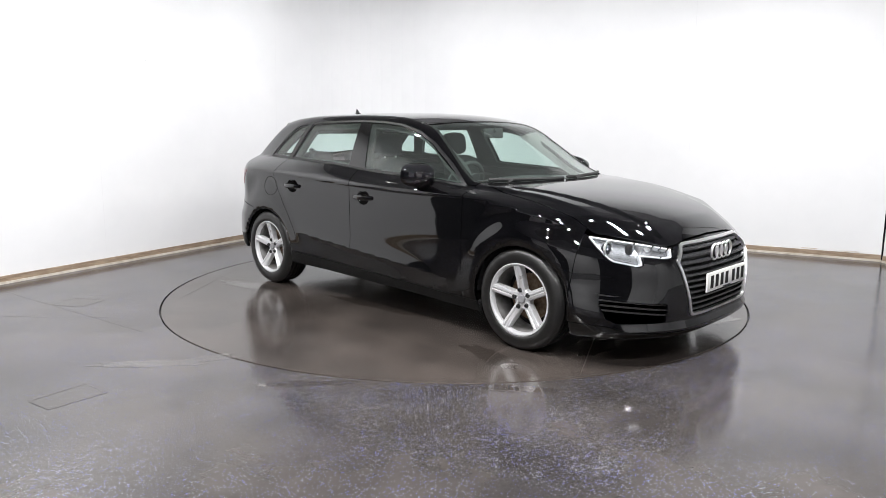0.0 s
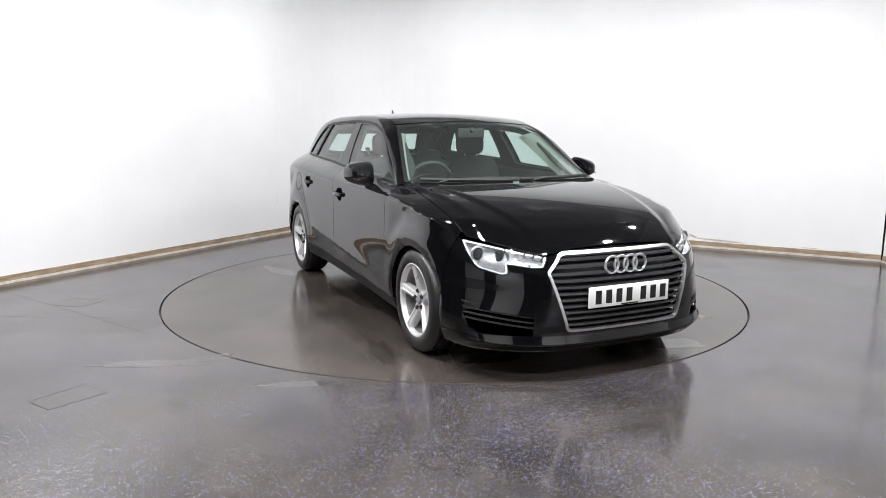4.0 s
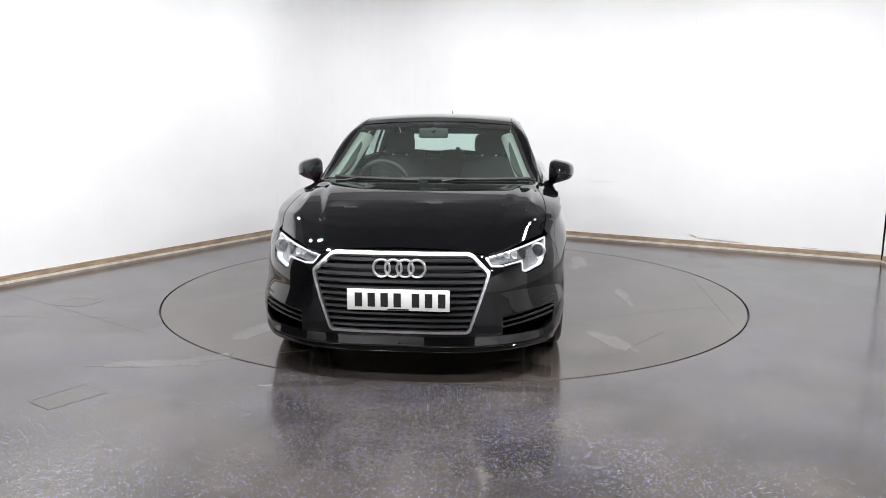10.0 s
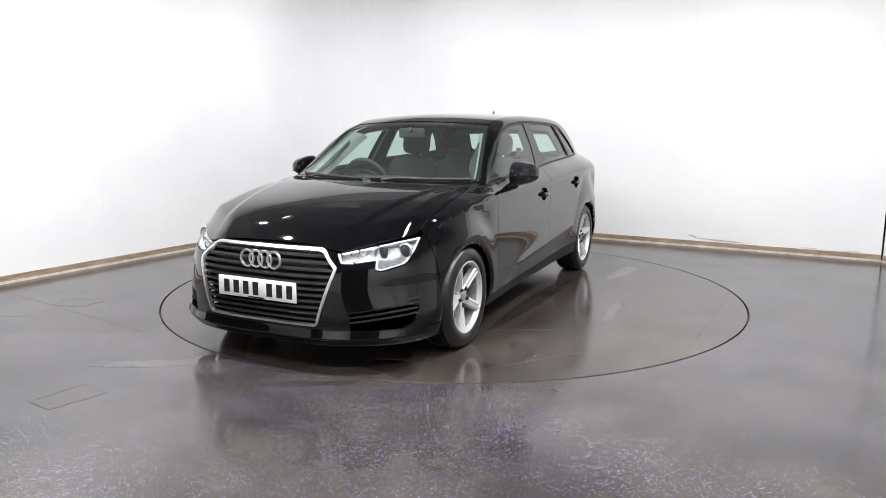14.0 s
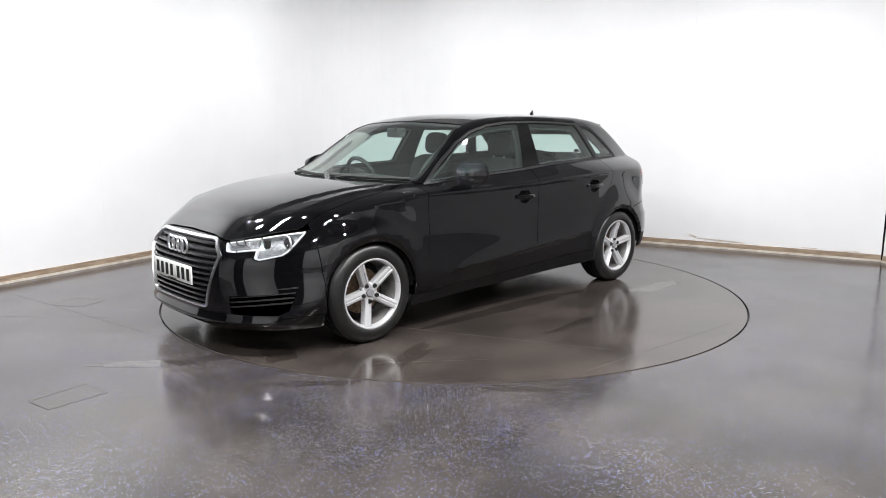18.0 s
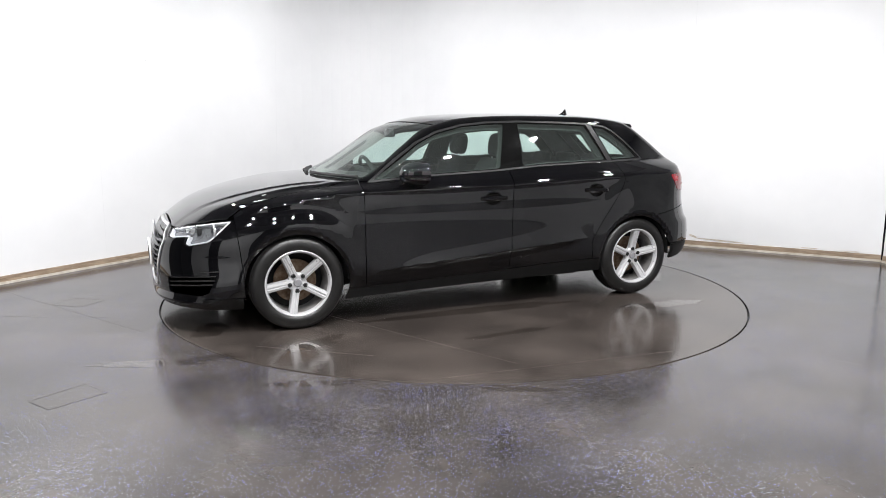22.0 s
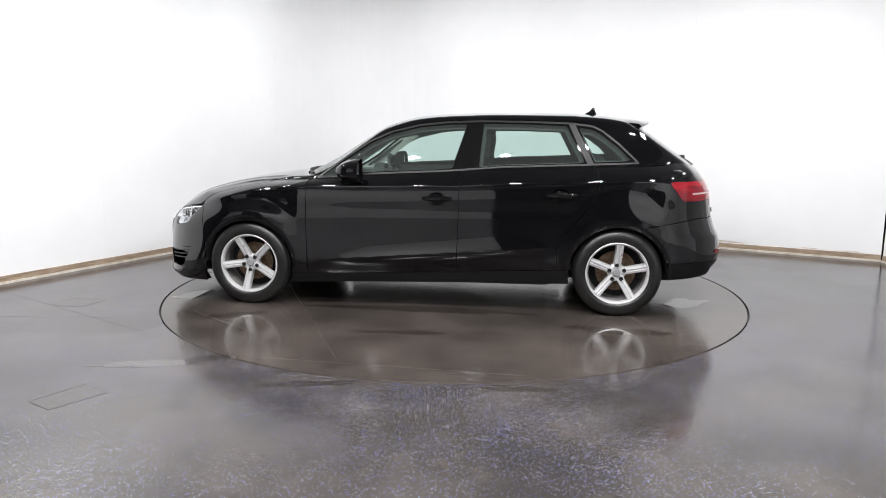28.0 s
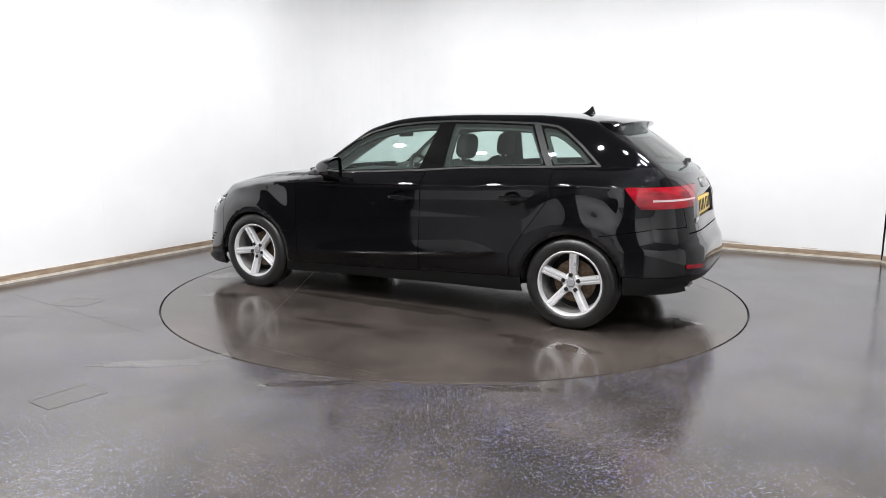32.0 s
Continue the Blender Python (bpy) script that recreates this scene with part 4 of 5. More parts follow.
# ---- headlamp insides ----
deep = lambda d: (lambda p: p - np.array([0.8, 0.6, 0.0]) * d)
bowls = pair("headlamp", lamp_net.cut(pos(lamp_f, 0.002)), LAMP_REFLECTOR, car, "silver headlamp housing", lip=0.0, hold=deep(0.045))
guide_zone = lambda p: np.minimum(lamp_f(p) - 0.004, 0.012 - lamp_f(p))
for k, ob in enumerate(pair("light_guide", lamp_net.cut(guide_zone), LAMP_STRIP, car, "white daytime light guide", lip=0.03, inset=0.010)):
    ob.parent = bowls[k]
DARK_LENS = material("projector_glass", (0.03, 0.03, 0.035), 0.03)
for k, sgn in enumerate((1, -1)):
    px = skin_x(0.715, 0.665) - 0.055
    bm = bmesh.new()
    bmesh.ops.create_uvsphere(bm, u_segments=24, v_segments=16, radius=0.030, matrix=Matrix.Translation((px, 0.715 * sgn, 0.664)))
    part("projector", bm, DARK_LENS, bowls[k], "dark glass projector")
    bm = bmesh.new()
    tube(bm, [(px + 0.012, 0.715 * sgn + 0.038 * math.cos(a), 0.664 + 0.038 * math.sin(a)) for a in (2 * math.pi * i / 32 for i in range(32))], 0.007, 8, True)
    part("bezel", bm, CHROME, bowls[k])
    for dy, wz, mat in ((0.63, 0.034, DARK_PLASTIC), (0.585, 0.026, CHROME), (0.545, 0.018, CHROME)):
        bm = bmesh.new()
        bx = skin_x(dy, 0.655) - 0.045
        box(bm, bx - 0.03, bx, (dy - 0.018) * sgn, (dy + 0.018) * sgn, 0.658 - wz * 0.7, 0.658 + wz * 0.7, 0.004)
        part("reflector", bm, mat, bowls[k])

def tail_x(y, z):
    lo, hi = -2.4, -1.2
    for _ in range(26):
        m = (lo + hi) / 2
        if skin(np.array([m, y, z])) < 0:
            hi = m
        else:
            lo = m
    return hi


# ---- tail lamp details ----
for sgn, fl in ((1, False), (-1, True)):
    strip_zone = lambda p: np.minimum(np.minimum(p[:, 2] - 0.863, 0.874 - p[:, 2]), lamp_r(p) - 0.012)
    panel("lamp_strip", rear_net.cut(strip_zone, lambda p: -1.80 - p[:, 0]), TAIL_STRIP, car, "clear strip of the tail lamp", lip=0.0, inset=-0.004, flip=fl)
    bm = bmesh.new()
    prev = None
    for j in range(8):
        y = 0.48 + 0.19 * j / 7
        x = tail_x(y, 0.448) - 0.001
        rv = [bm.verts.new((x + dx, y * sgn, 0.448 + dz + 0.002 * j)) for dx, dz in ((0.01, -0.014), (-0.004, -0.012), (-0.004, 0.012), (0.01, 0.014))]
        if prev:
            for a in range(3):
                bm.faces.new((prev[a], prev[a + 1], rv[a + 1], rv[a]))
        prev = rv
    part("rear_reflector", bm, RED_LENS, car, "red bumper reflector")

# ---- rear plate, badge, handle, wiper, spoiler, exhaust ----
tilt = math.degrees(math.atan2(tail_x(0, 0.86) - tail_x(0, 0.74), 0.12))
bm = bmesh.new()
box(bm, -0.006, 0.006, -0.26, 0.26, -0.0555, 0.0555, 0.002, Matrix.Translation((tail_x(0, 0.80) - 0.007, 0, 0.80)) @ Matrix.Rotation(radians(tilt), 4, "Y"))
rear_plate = part("rear_plate", bm, YELLOW_PLATE, car, "yellow plate with dark bars")
for cy in (0.205, 0.138, 0.071, 0.004, -0.090, -0.157, -0.224):
    bm = bmesh.new()
    box(bm, -0.0075, -0.006, cy - 0.019, cy + 0.019, -0.037, 0.037, 0, Matrix.Translation((tail_x(0, 0.80) - 0.007, 0, 0.80)) @ Matrix.Rotation(radians(tilt), 4, "Y"))
    part("plate_bar", bm, CAVITY, rear_plate, smooth=False)
for k in range(4):
    bm = bmesh.new()
    cy = -0.066 + 0.044 * k
    xx = tail_x(0, 0.945) - 0.006
    tube(bm, [(xx + 0.5 * 0.031 * math.sin(a), cy + 0.031 * math.cos(a), 0.945 + 0.027 * math.sin(a)) for a in (2 * math.pi * i / 32 for i in range(32))], 0.004, 8, True)
    part("badge_ring", bm, CHROME, car, "chrome badge ring")
bm = bmesh.new()
box(bm, tail_x(0.42, 0.73) - 0.006, tail_x(0.42, 0.73), 0.36, 0.45, 0.715, 0.745, 0.002)
part("model_badge", bm, CHROME, car, "small chrome badge")
bm = bmesh.new()
tube(bm, [(-1.815, 0, 1.025), (-1.850, 0, 1.050), (-1.868, 0, 1.080)], 0.010, 8)
box(bm, -1.885, -1.845, -0.022, 0.022, 1.064, 1.094, 0.008)
wiper_r = part("rear_wiper", bm, DARK_PLASTIC, car, "black rear wiper")
bm = bmesh.new()
tube(bm, [(tail_x(y, z) - 0.007, y, z) for y, z in ((0.02, 1.070), (0.15, 1.052), (0.33, 1.040))], 0.005, 6)
part("wiper_arm", bm, DARK_PLASTIC, wiper_r)
bm = bmesh.new()
prev = None
for j in range(25):
    y = -0.53 + 1.06 * j / 24
    e = abs(y) / 0.53
    zt = 1.360 - 0.085 * y * y - 0.010 * e ** 6
    xe = -1.575 + 0.10 * e ** 3
    sec = [(-1.345, zt - 0.001), (-1.46, zt - 0.010), (xe, zt - 0.026), (xe - 0.004, zt - 0.033), (xe + 0.03, zt - 0.046), (-1.50, zt - 0.080), (-1.44, zt - 0.085), (-1.36, zt - 0.03)]
    rv = [bm.verts.new((x, y, z)) for x, z in sec]
    if prev:
        for a in range(len(rv)):
            b = (a + 1) % len(rv)
            bm.faces.new((prev[a], prev[b], rv[b], rv[a]))
    else:
        bm.faces.new(rv)
    prev = rv
bm.faces.new(prev[::-1])
part("roof_spoiler", bm, PAINT, car, "black roof spoiler over the rear window")
bm = bmesh.new()
lathe(bm, [(0.024, 0.0), (0.028, 0.0), (0.029, 0.004), (0.029, 0.16), (0.024, 0.16), (0.024, 0.0)], 20, "X", Matrix.Translation((-1.995, 0.45, 0.318)))
lathe(bm, [(0.024, 0.0), (0.028, 0.0), (0.029, 0.004), (0.029, 0.16), (0.024, 0.16), (0.024, 0.0)], 20, "X", Matrix.Translation((-1.995, 0.38, 0.318)))
part("exhaust", bm, CHROME, car, "dull steel twin exhaust tip")
# aerial
bm = bmesh.new()
prev = None
for x0, x1, w, z in ((-1.095, -1.205, 0.022, 1.381), (-1.125, -1.200, 0.013, 1.394), (-1.150, -1.194, 0.006, 1.407), (-1.165, -1.189, 0.0035, 1.420), (-1.174, -1.185, 0.002, 1.431)):
    rv = [bm.verts.new((x0 + (x1 - x0) * (0.5 - 0.5 * math.cos(a)), w * math.sin(a), z)) for a in (2 * math.pi * i / 16 for i in range(16))]
    if prev:
        for a in range(16):
            bm.faces.new((prev[a], prev[(a + 1) % 16], rv[(a + 1) % 16], rv[a]))
    prev = rv
bm.faces.new(prev)
part("aerial", bm, PAINT, car, "black shark-fin aerial")


# ---- door handles, mirrors, wipers ----
def side_y(x, z):
    lo, hi = 0.3, 1.2
    for _ in range(26):
        m = (lo + hi) / 2
        if skin(np.array([x, m, z])) < 0:
            lo = m
        else:
            hi = m
    return lo


for hx, hz in HANDLES:
    for sgn in (1, -1):
        yy = side_y(hx, hz)
        bm = bmesh.new()
        lathe(bm, [(0.0525, 0.0), (0.050, -0.010), (0.042, -0.022), (0.026, -0.031), (0.0, -0.034)], 32, "Y", Matrix.Translation((hx + 0.004, (yy + 0.001) * sgn, hz - 0.002)) @ Matrix.Diagonal((1.28, sgn, 0.95, 1)))
        part("handle_recess", bm, GLOSS_BLACK, car)
        bm = bmesh.new()
        prev = None
        for j in range(13):
            t = j / 12
            x = hx - 0.104 + 0.208 * t
            bow = math.sin(math.pi * t) ** 0.5
            h = 0.0125 + 0.004 * math.sin(math.pi * t)
            yb, yo = yy - 0.004 + 0.016 * bow, yy + 0.008 + 0.026 * bow
            rv = [bm.verts.new((x, a * sgn, hz + b + 0.002)) for a, b in ((yb, -h), (yo - 0.006, -h), (yo, -h * 0.5), (yo, h * 0.5), (yo - 0.006, h), (yb, h))]
            if prev:
                for a in range(6):
                    bm.faces.new((prev[a], prev[(a + 1) % 6], rv[(a + 1) % 6], rv[a]))
            else:
                bm.faces.new(rv)
            prev = rv
        bm.faces.new(prev[::-1])
        part("door_handle", bm, PAINT, car, "black door handle")
for sgn in (1, -1):
    bm = bmesh.new()
    rings = []
    for j in range(11):
        t = j / 10
        x = 0.465 + 0.178 * t
        k = (1 - t ** 2.4) ** 0.5 if t < 1 else 0.12
        k = max(k, 0.12)
        ring_ = []
        for i in range(28):
            a = 2 * math.pi * i / 28
            ca, sa = math.cos(a), math.sin(a)
            yy = abs(ca) ** 0.55 * math.copysign(1, ca)
            zz = abs(sa) ** 0.6 * math.copysign(1, sa)
            ring_.append(bm.verts.new((x, (0.904 + 0.088 * yy * k - 0.02 * t) * sgn, 0.992 + 0.006 * yy * k + (0.080 if sa > 0 else 0.066) * zz * k * (1 - 0.30 * yy))))
        rings.append(ring_)
    for a, b in zip(rings, rings[1:]):
        for i in range(28):
            bm.faces.new((a[i], a[(i + 1) % 28], b[(i + 1) % 28], b[i]))
    bm.faces.new(rings[-1])
    mirror_ob = part("door_mirror", bm, PAINT, car, "glossy black door mirror")
    bm = bmesh.new()
    face = []
    for i in range(28):
        ca, sa = math.cos(2 * math.pi * i / 28), math.sin(2 * math.pi * i / 28)
        yy, zz = abs(ca) ** 0.55 * math.copysign(0.080, ca), abs(sa) ** 0.6 * math.copysign(0.058, sa)
        face.append(bm.verts.new((0.480, (0.902 + yy) * sgn, 0.994 + 0.07 * yy + zz * (1 - 0.30 * yy / 0.080))))
    bm.faces.new(face)
    part("mirror_glass", bm, MIRROR, mirror_ob, "mirror glass")
    bm = bmesh.new()
    box(bm, 0.49, 0.595, 0.86 * sgn, 0.962 * sgn, 0.966, 0.972, 0.003)
    part("mirror_strip", bm, SATIN_TRIM, mirror_ob)
    bm = bmesh.new()
    prev = None
    for x, y, z, w, h in ((0.62, 0.775, 0.905, 0.060, 0.034), (0.600, 0.815, 0.905, 0.050, 0.026), (0.575, 0.850, 0.922, 0.042, 0.024), (0.56, 0.868, 0.955, 0.04, 0.024)):
        rv = [bm.verts.new((x + w * math.cos(a), (y + h * 0.6 * math.sin(a)) * sgn, z + h * math.sin(a) * 0.7)) for a in (2 * math.pi * i / 12 for i in range(12))]
        if prev:
            for a in range(12):
                bm.faces.new((prev[a], prev[(a + 1) % 12], rv[(a + 1) % 12], rv[a]))
        prev = rv
    part("mirror_foot", bm, GLOSS_BLACK, mirror_ob)


def top_z(x, y):
    lo, hi = 0.4, 1.6
    for _ in range(26):
        m = (lo + hi) / 2
        if skin(np.array([x, y, m])) < 0:
            lo = m
        else:
            hi = m
    return lo


for ya, yb in ((-0.62, -0.04), (0.02, 0.67)):
    bm = bmesh.new()
    pts = []
    for j in range(12):
        y = ya + (yb - ya) * j / 11
        x = 1.040 - 0.40 * y * y + 0.012 * (j / 11 - 0.5)
        pts.append((x, y, top_z(x, y) + 0.007))
    tube(bm, pts, 0.008, 6, flat=1.4)
    arm = part("wiper", bm, DARK_PLASTIC, car, "black windscreen wiper")
    bm = bmesh.new()
    yc = ya + 0.12
    xc = 1.055 - 0.36 * yc * yc
    tube(bm, [(xc, yc - 0.03, top_z(xc, yc) + 0.002), (xc - 0.02, yc + 0.06, top_z(xc - 0.02, yc) + 0.010), (pts[6][0], pts[6][1], pts[6][2] + 0.004)], 0.008, 6)
    part("wiper_arm", bm, DARK_PLASTIC, arm)

# fuel flap outline on the driver's flank
flap = lambda p: np.abs(np.hypot((p[:, 0] + 1.23) * 0.8, p[:, 2] - 0.835) - 0.072)
panel("fuel_flap_gap", Patch((0, 2, 0), (1, 0, 0), (0, 0, 1), (0, -1, 0), 2.5).fill((-1.36, -1.10), (0.74, 0.93), 0.004).cut(lambda p: 0.0022 - flap(p)), CAVITY, car, flip=True, lip=0, inset=-0.0008)

# ---- cabin ----
INNER = material("grey_inner_trim", (0.14, 0.145, 0.14), 0.75)
grain(INNER, 250, (0.022, 0.023, 0.022), (0.035, 0.037, 0.035))
open_zone = lambda p: np.maximum.reduce([panes["front_window"](p) - 0.014, panes["rear_side_window"](p) - 0.018, panes["quarter_window"](p) - 0.020])
pair("inner_trim", side_net.cut(lambda p: dlo(p) + 0.03, lambda p: -open_zone(p)), INNER, car, "dark grey pillar lining", lip=0.02, inset=0.045)
panel("headlining", top_net.cut(lambda p: 0.56 - np.abs(p[:, 1]), lambda p: 0.27 - 0.30 * p[:, 1] ** 2 - p[:, 0], lambda p: p[:, 0] + 1.40), HEADLINING, car, "pale grey headlining", both=True, lip=0.0, inset=0.035)
panel("hatch_lining", hatch_net.cut(pos(hatch), lambda p: 0.03 - rear_pane(p), lambda p: p[:, 2] - 0.95), INNER, car, both=True, lip=0.01, inset=0.035)
panel("screen_shade_band", top_net.cut(pos(windscreen, 0.0), lambda p: 0.06 + 0.335 - 0.20 * p[:, 1] ** 2 - p[:, 0]), GLOSS_BLACK, car, both=True, lip=0, inset=0.007)
bm = bmesh.new()
prev = None
for x, z, w in ((1.02, 0.86, 0.66), (1.00, 0.925, 0.66), (0.80, 0.955, 0.68), (0.62, 0.950, 0.69), (0.54, 0.915, 0.69), (0.52, 0.82, 0.69), (0.58, 0.62, 0.69), (0.66, 0.40, 0.68)):
    rv = [bm.verts.new((x - 0.16 * (2 * j / 16 - 1) ** 2 * (1 if x > 0.75 else 0.1), w * (2 * j / 16 - 1), z + 0.012 * math.cos(3.0 * (2 * j / 16 - 1)))) for j in range(17)]
    if prev:
        for a in range(16):
            bm.faces.new((prev[a], prev[a + 1], rv[a + 1], rv[a]))
    prev = rv
dash_ob = part("dashboard", bm, DASH, car, "dark grey moulded dashboard")
bm = bmesh.new()
prev = None
for j in range(14):
    a = math.pi * j / 13
    rv = [bm.verts.new((x, -0.37 + 0.17 * math.cos(a), 0.945 + 0.055 * math.sin(a) - dz)) for x, dz in ((0.62, 0.0), (0.53, 0.01))]
    if prev:
        bm.faces.new((prev[0], prev[1], rv[1], rv[0]))
    prev = rv
part("instrument_hood", bm, DASH, dash_ob)
SW = Matrix.Translation((0.44, -0.372, 0.895)) @ Matrix.Rotation(radians(-66), 4, "Y")
bm = bmesh.new()
tube(bm, [SW @ Vector((0.178 * math.cos(a), 0.178 * math.sin(a), 0)) for a in (2 * math.pi * i / 48 for i in range(48))], 0.016, 10, True)
wheel_rim = part("steering_wheel", bm, DASH, car, "black three-spoke steering wheel")
bm = bmesh.new()
bmesh.ops.create_uvsphere(bm, u_segments=20, v_segments=10, radius=1, matrix=SW @ Matrix.Diagonal((0.065, 0.075, 0.03, 1)))
part("hub_pad", bm, DASH, wheel_rim)
for a in (90, -90, 180):
    bm = bmesh.new()
    box(bm, 0.05, 0.175, -0.016, 0.016, -0.008, 0.008, 0.004, SW @ Matrix.Rotation(radians(a), 4, "Z"))
    part("wheel_spoke", bm, SATIN_TRIM, wheel_rim)
bm = bmesh.new()
box(bm, -0.012, 0.012, -0.105, 0.105, -0.034, 0.034, 0.012, Matrix.Translation((0.40, -0.012, 1.248)), 3)
for sgn in (1, -1):
    rows = []
    strip_bm = bmesh.new()
    for j in range(13):
        x = 0.36 + 0.56 * j / 12
        ye = 0.553 + 0.30 * (x - 0.30) - 0.012
        zt = top_z(x, ye) - 0.020
        rows.append([strip_bm.verts.new((x + dx, (ye + dy) * sgn, zt + dz)) for dx, dy, dz in ((0.0, 0.01, 0.0), (-0.015, -0.035, -0.004), (-0.05, -0.075, -0.018), (-0.09, -0.09, -0.04))])
    for a, b in zip(rows, rows[1:]):
        for k in range(3):
            strip_bm.faces.new((a[k], a[k + 1], b[k + 1], b[k]))
    part("pillar_lining", strip_bm, HEADLINING, car, "pale grey windscreen pillar lining")
cabin_mirror = part("cabin_mirror", bm, DASH, car, "black interior mirror")
bm = bmesh.new()
tube(bm, [(0.405, -0.012, 1.262), (0.425, -0.012, 1.276)], 0.016, 8)
part("mirror_stem", bm, DASH, cabin_mirror)


def cushion(bm, m, sx, sy, sz, e=0.45):
    """A rounded block: a sphere pushed towards a box."""
    made = bmesh.ops.create_uvsphere(bm, u_segments=24, v_segments=16, radius=1.0)["verts"]
    for v in made:
        v.co = Vector([math.copysign(abs(c) ** e, c) * s for c, s in zip(v.co, (sx, sy, sz))])
    bmesh.ops.transform(bm, matrix=m, verts=made)


for y in (0.37, -0.37):
    bm = bmesh.new()
    cushion(bm, Matrix.Translation((0.06, y, 0.50)) @ Matrix.Rotation(radians(-8), 4, "Y"), 0.26, 0.25, 0.09)
    seat = part("front_seat", bm, FABRIC, car, "dark fabric front seat")
    lean = Matrix.Translation((-0.24, y, 0.78)) @ Matrix.Rotation(radians(-15), 4, "Y")
    bm = bmesh.new()
    cushion(bm, lean, 0.065, 0.235, 0.295, 0.5)
    part("seat_back", bm, FABRIC, seat)
    bm = bmesh.new()
    cushion(bm, Matrix.Translation((-0.352, y, 1.158)) @ Matrix.Rotation(radians(-8), 4, "Y"), 0.050, 0.122, 0.088, 0.62)
    part("headrest", bm, FABRIC, seat)
    for dy in (-0.055, 0.055):
        bm = bmesh.new()
        tube(bm, [(-0.31, y + dy, 1.02), (-0.345, y + dy, 1.12)], 0.007, 8)
        part("headrest_post", bm, CHROME, seat)
bm = bmesh.new()
cushion(bm, Matrix.Translation((-0.80, 0, 0.50)), 0.25, 0.66, 0.09, 0.4)
bench = part("rear_bench", bm, FABRIC, car, "dark fabric rear bench")
bm = bmesh.new()
cushion(bm, Matrix.Translation((-1.10, 0, 0.74)) @ Matrix.Rotation(radians(-18), 4, "Y"), 0.07, 0.64, 0.28, 0.4)
part("bench_back", bm, FABRIC, bench)
for y in (0.38, 0.0, -0.38):
    bm = bmesh.new()
    cushion(bm, Matrix.Translation((-1.20, y, 1.035)), 0.045, 0.115, 0.055, 0.6)
    part("headrest", bm, FABRIC, bench)
bm = bmesh.new()
box(bm, -1.72, -1.20, -0.55, 0.55, 0.955, 0.975, 0.006)
part("parcel_shelf", bm, DASH, car)
for sgn in (1, -1):
    bm = bmesh.new()
    box(bm, -1.05, 0.85, 0.690 * sgn, 0.715 * sgn, 0.30, 0.965, 0.008)
    part("door_lining", bm, DASH, car)
# ---- ceiling lamps ----
GLOW = bpy.data.materials.new("lamp_glow")
GLOW.use_nodes = True
shader(GLOW).inputs["Emission Color"].default_value = (0.988, 0.985, 0.989, 1)
shader(GLOW).inputs["Emission Strength"].default_value = 30.0
lamp_first = None
for lx, ly in LAMP_SPOTS:
    m = Matrix.Translation((lx, ly, CEILING_Z - 0.012))
    if lamp_first is None:
        lamp_first = tagged(new("ceiling_downlight"), "round white ceiling downlight with a glowing disc", "ceiling lamp", "ceiling downlights")
        bm = bmesh.new()
        lathe(bm, [(0.068, -0.001), (0.090, -0.001), (0.090, -0.008), (0.080, -0.014), (0.068, -0.010), (0.068, -0.001)], 32, "Z")
        part("bezel", bm, WHITE_PLATE, lamp_first)
        bm = bmesh.new()
        lathe(bm, [(0.0, -0.006), (0.068, -0.006)], 32, "Z")
        part("diffuser", bm, GLOW, lamp_first, "glowing diffuser")
        lamp_first.matrix_basis = m
    else:
        copy_thing(lamp_first, m)

# housings of the added wall-brightening spots, seen only in reflections
fill_spot_first = None
for (lx, ly), aim, watts in FILL_SPOTS:
    m = look((lx, ly, CEILING_Z - 0.10), aim)
    if fill_spot_first is None:
        fill_spot_first = tagged(new("added_fill_spot"), "small white fill spotlight added on the ceiling, turned to the wall", "spotlight", "wall washers")
        bm = bmesh.new()
        lathe(bm, [(0.0, 0.09), (0.07, 0.09), (0.09, 0.07), (0.09, 0.0), (0.082, 0.0), (0.082, 0.06), (0.0, 0.06)], 24, "Z")
        part("housing", bm, WHITE_PLATE, fill_spot_first)
        bm = bmesh.new()
        lathe(bm, [(0.0, 0.03), (0.082, 0.03)], 24, "Z")
        part("diffuser", bm, GLOW, fill_spot_first, "glowing diffuser")
        fill_spot_first.matrix_basis = m
    else:
        copy_thing(fill_spot_first, m)


# ---- marks on walls and floor ----
def wall_point(base, s, z, off=0.0):
    a, b = (Vector((-4.439, -1.292)), Vector((-1.355, 4.325))) if base == "left" else (Vector((-1.355, 4.325)), Vector((4.218, 1.289)))
    d = (b - a).normalized()
    n = Vector((d.y, -d.x))
    q = a + d * s + n * off
    return Vector((q.x, q.y, z))


GREY_MARK = material("grey_scuff", (0.38, 0.38, 0.39), 0.8)
grain(GREY_MARK, 30, (0.25, 0.25, 0.26), (0.6, 0.6, 0.6))
SEAM_MARK = material("wall_seam", (0.66, 0.66, 0.67), 0.8)
CHIP_MARK = material("bare_plaster", (0.50, 0.40, 0.30), 0.9)
grain(CHIP_MARK, 18, (0.50, 0.42, 0.33), (0.74, 0.71, 0.66))


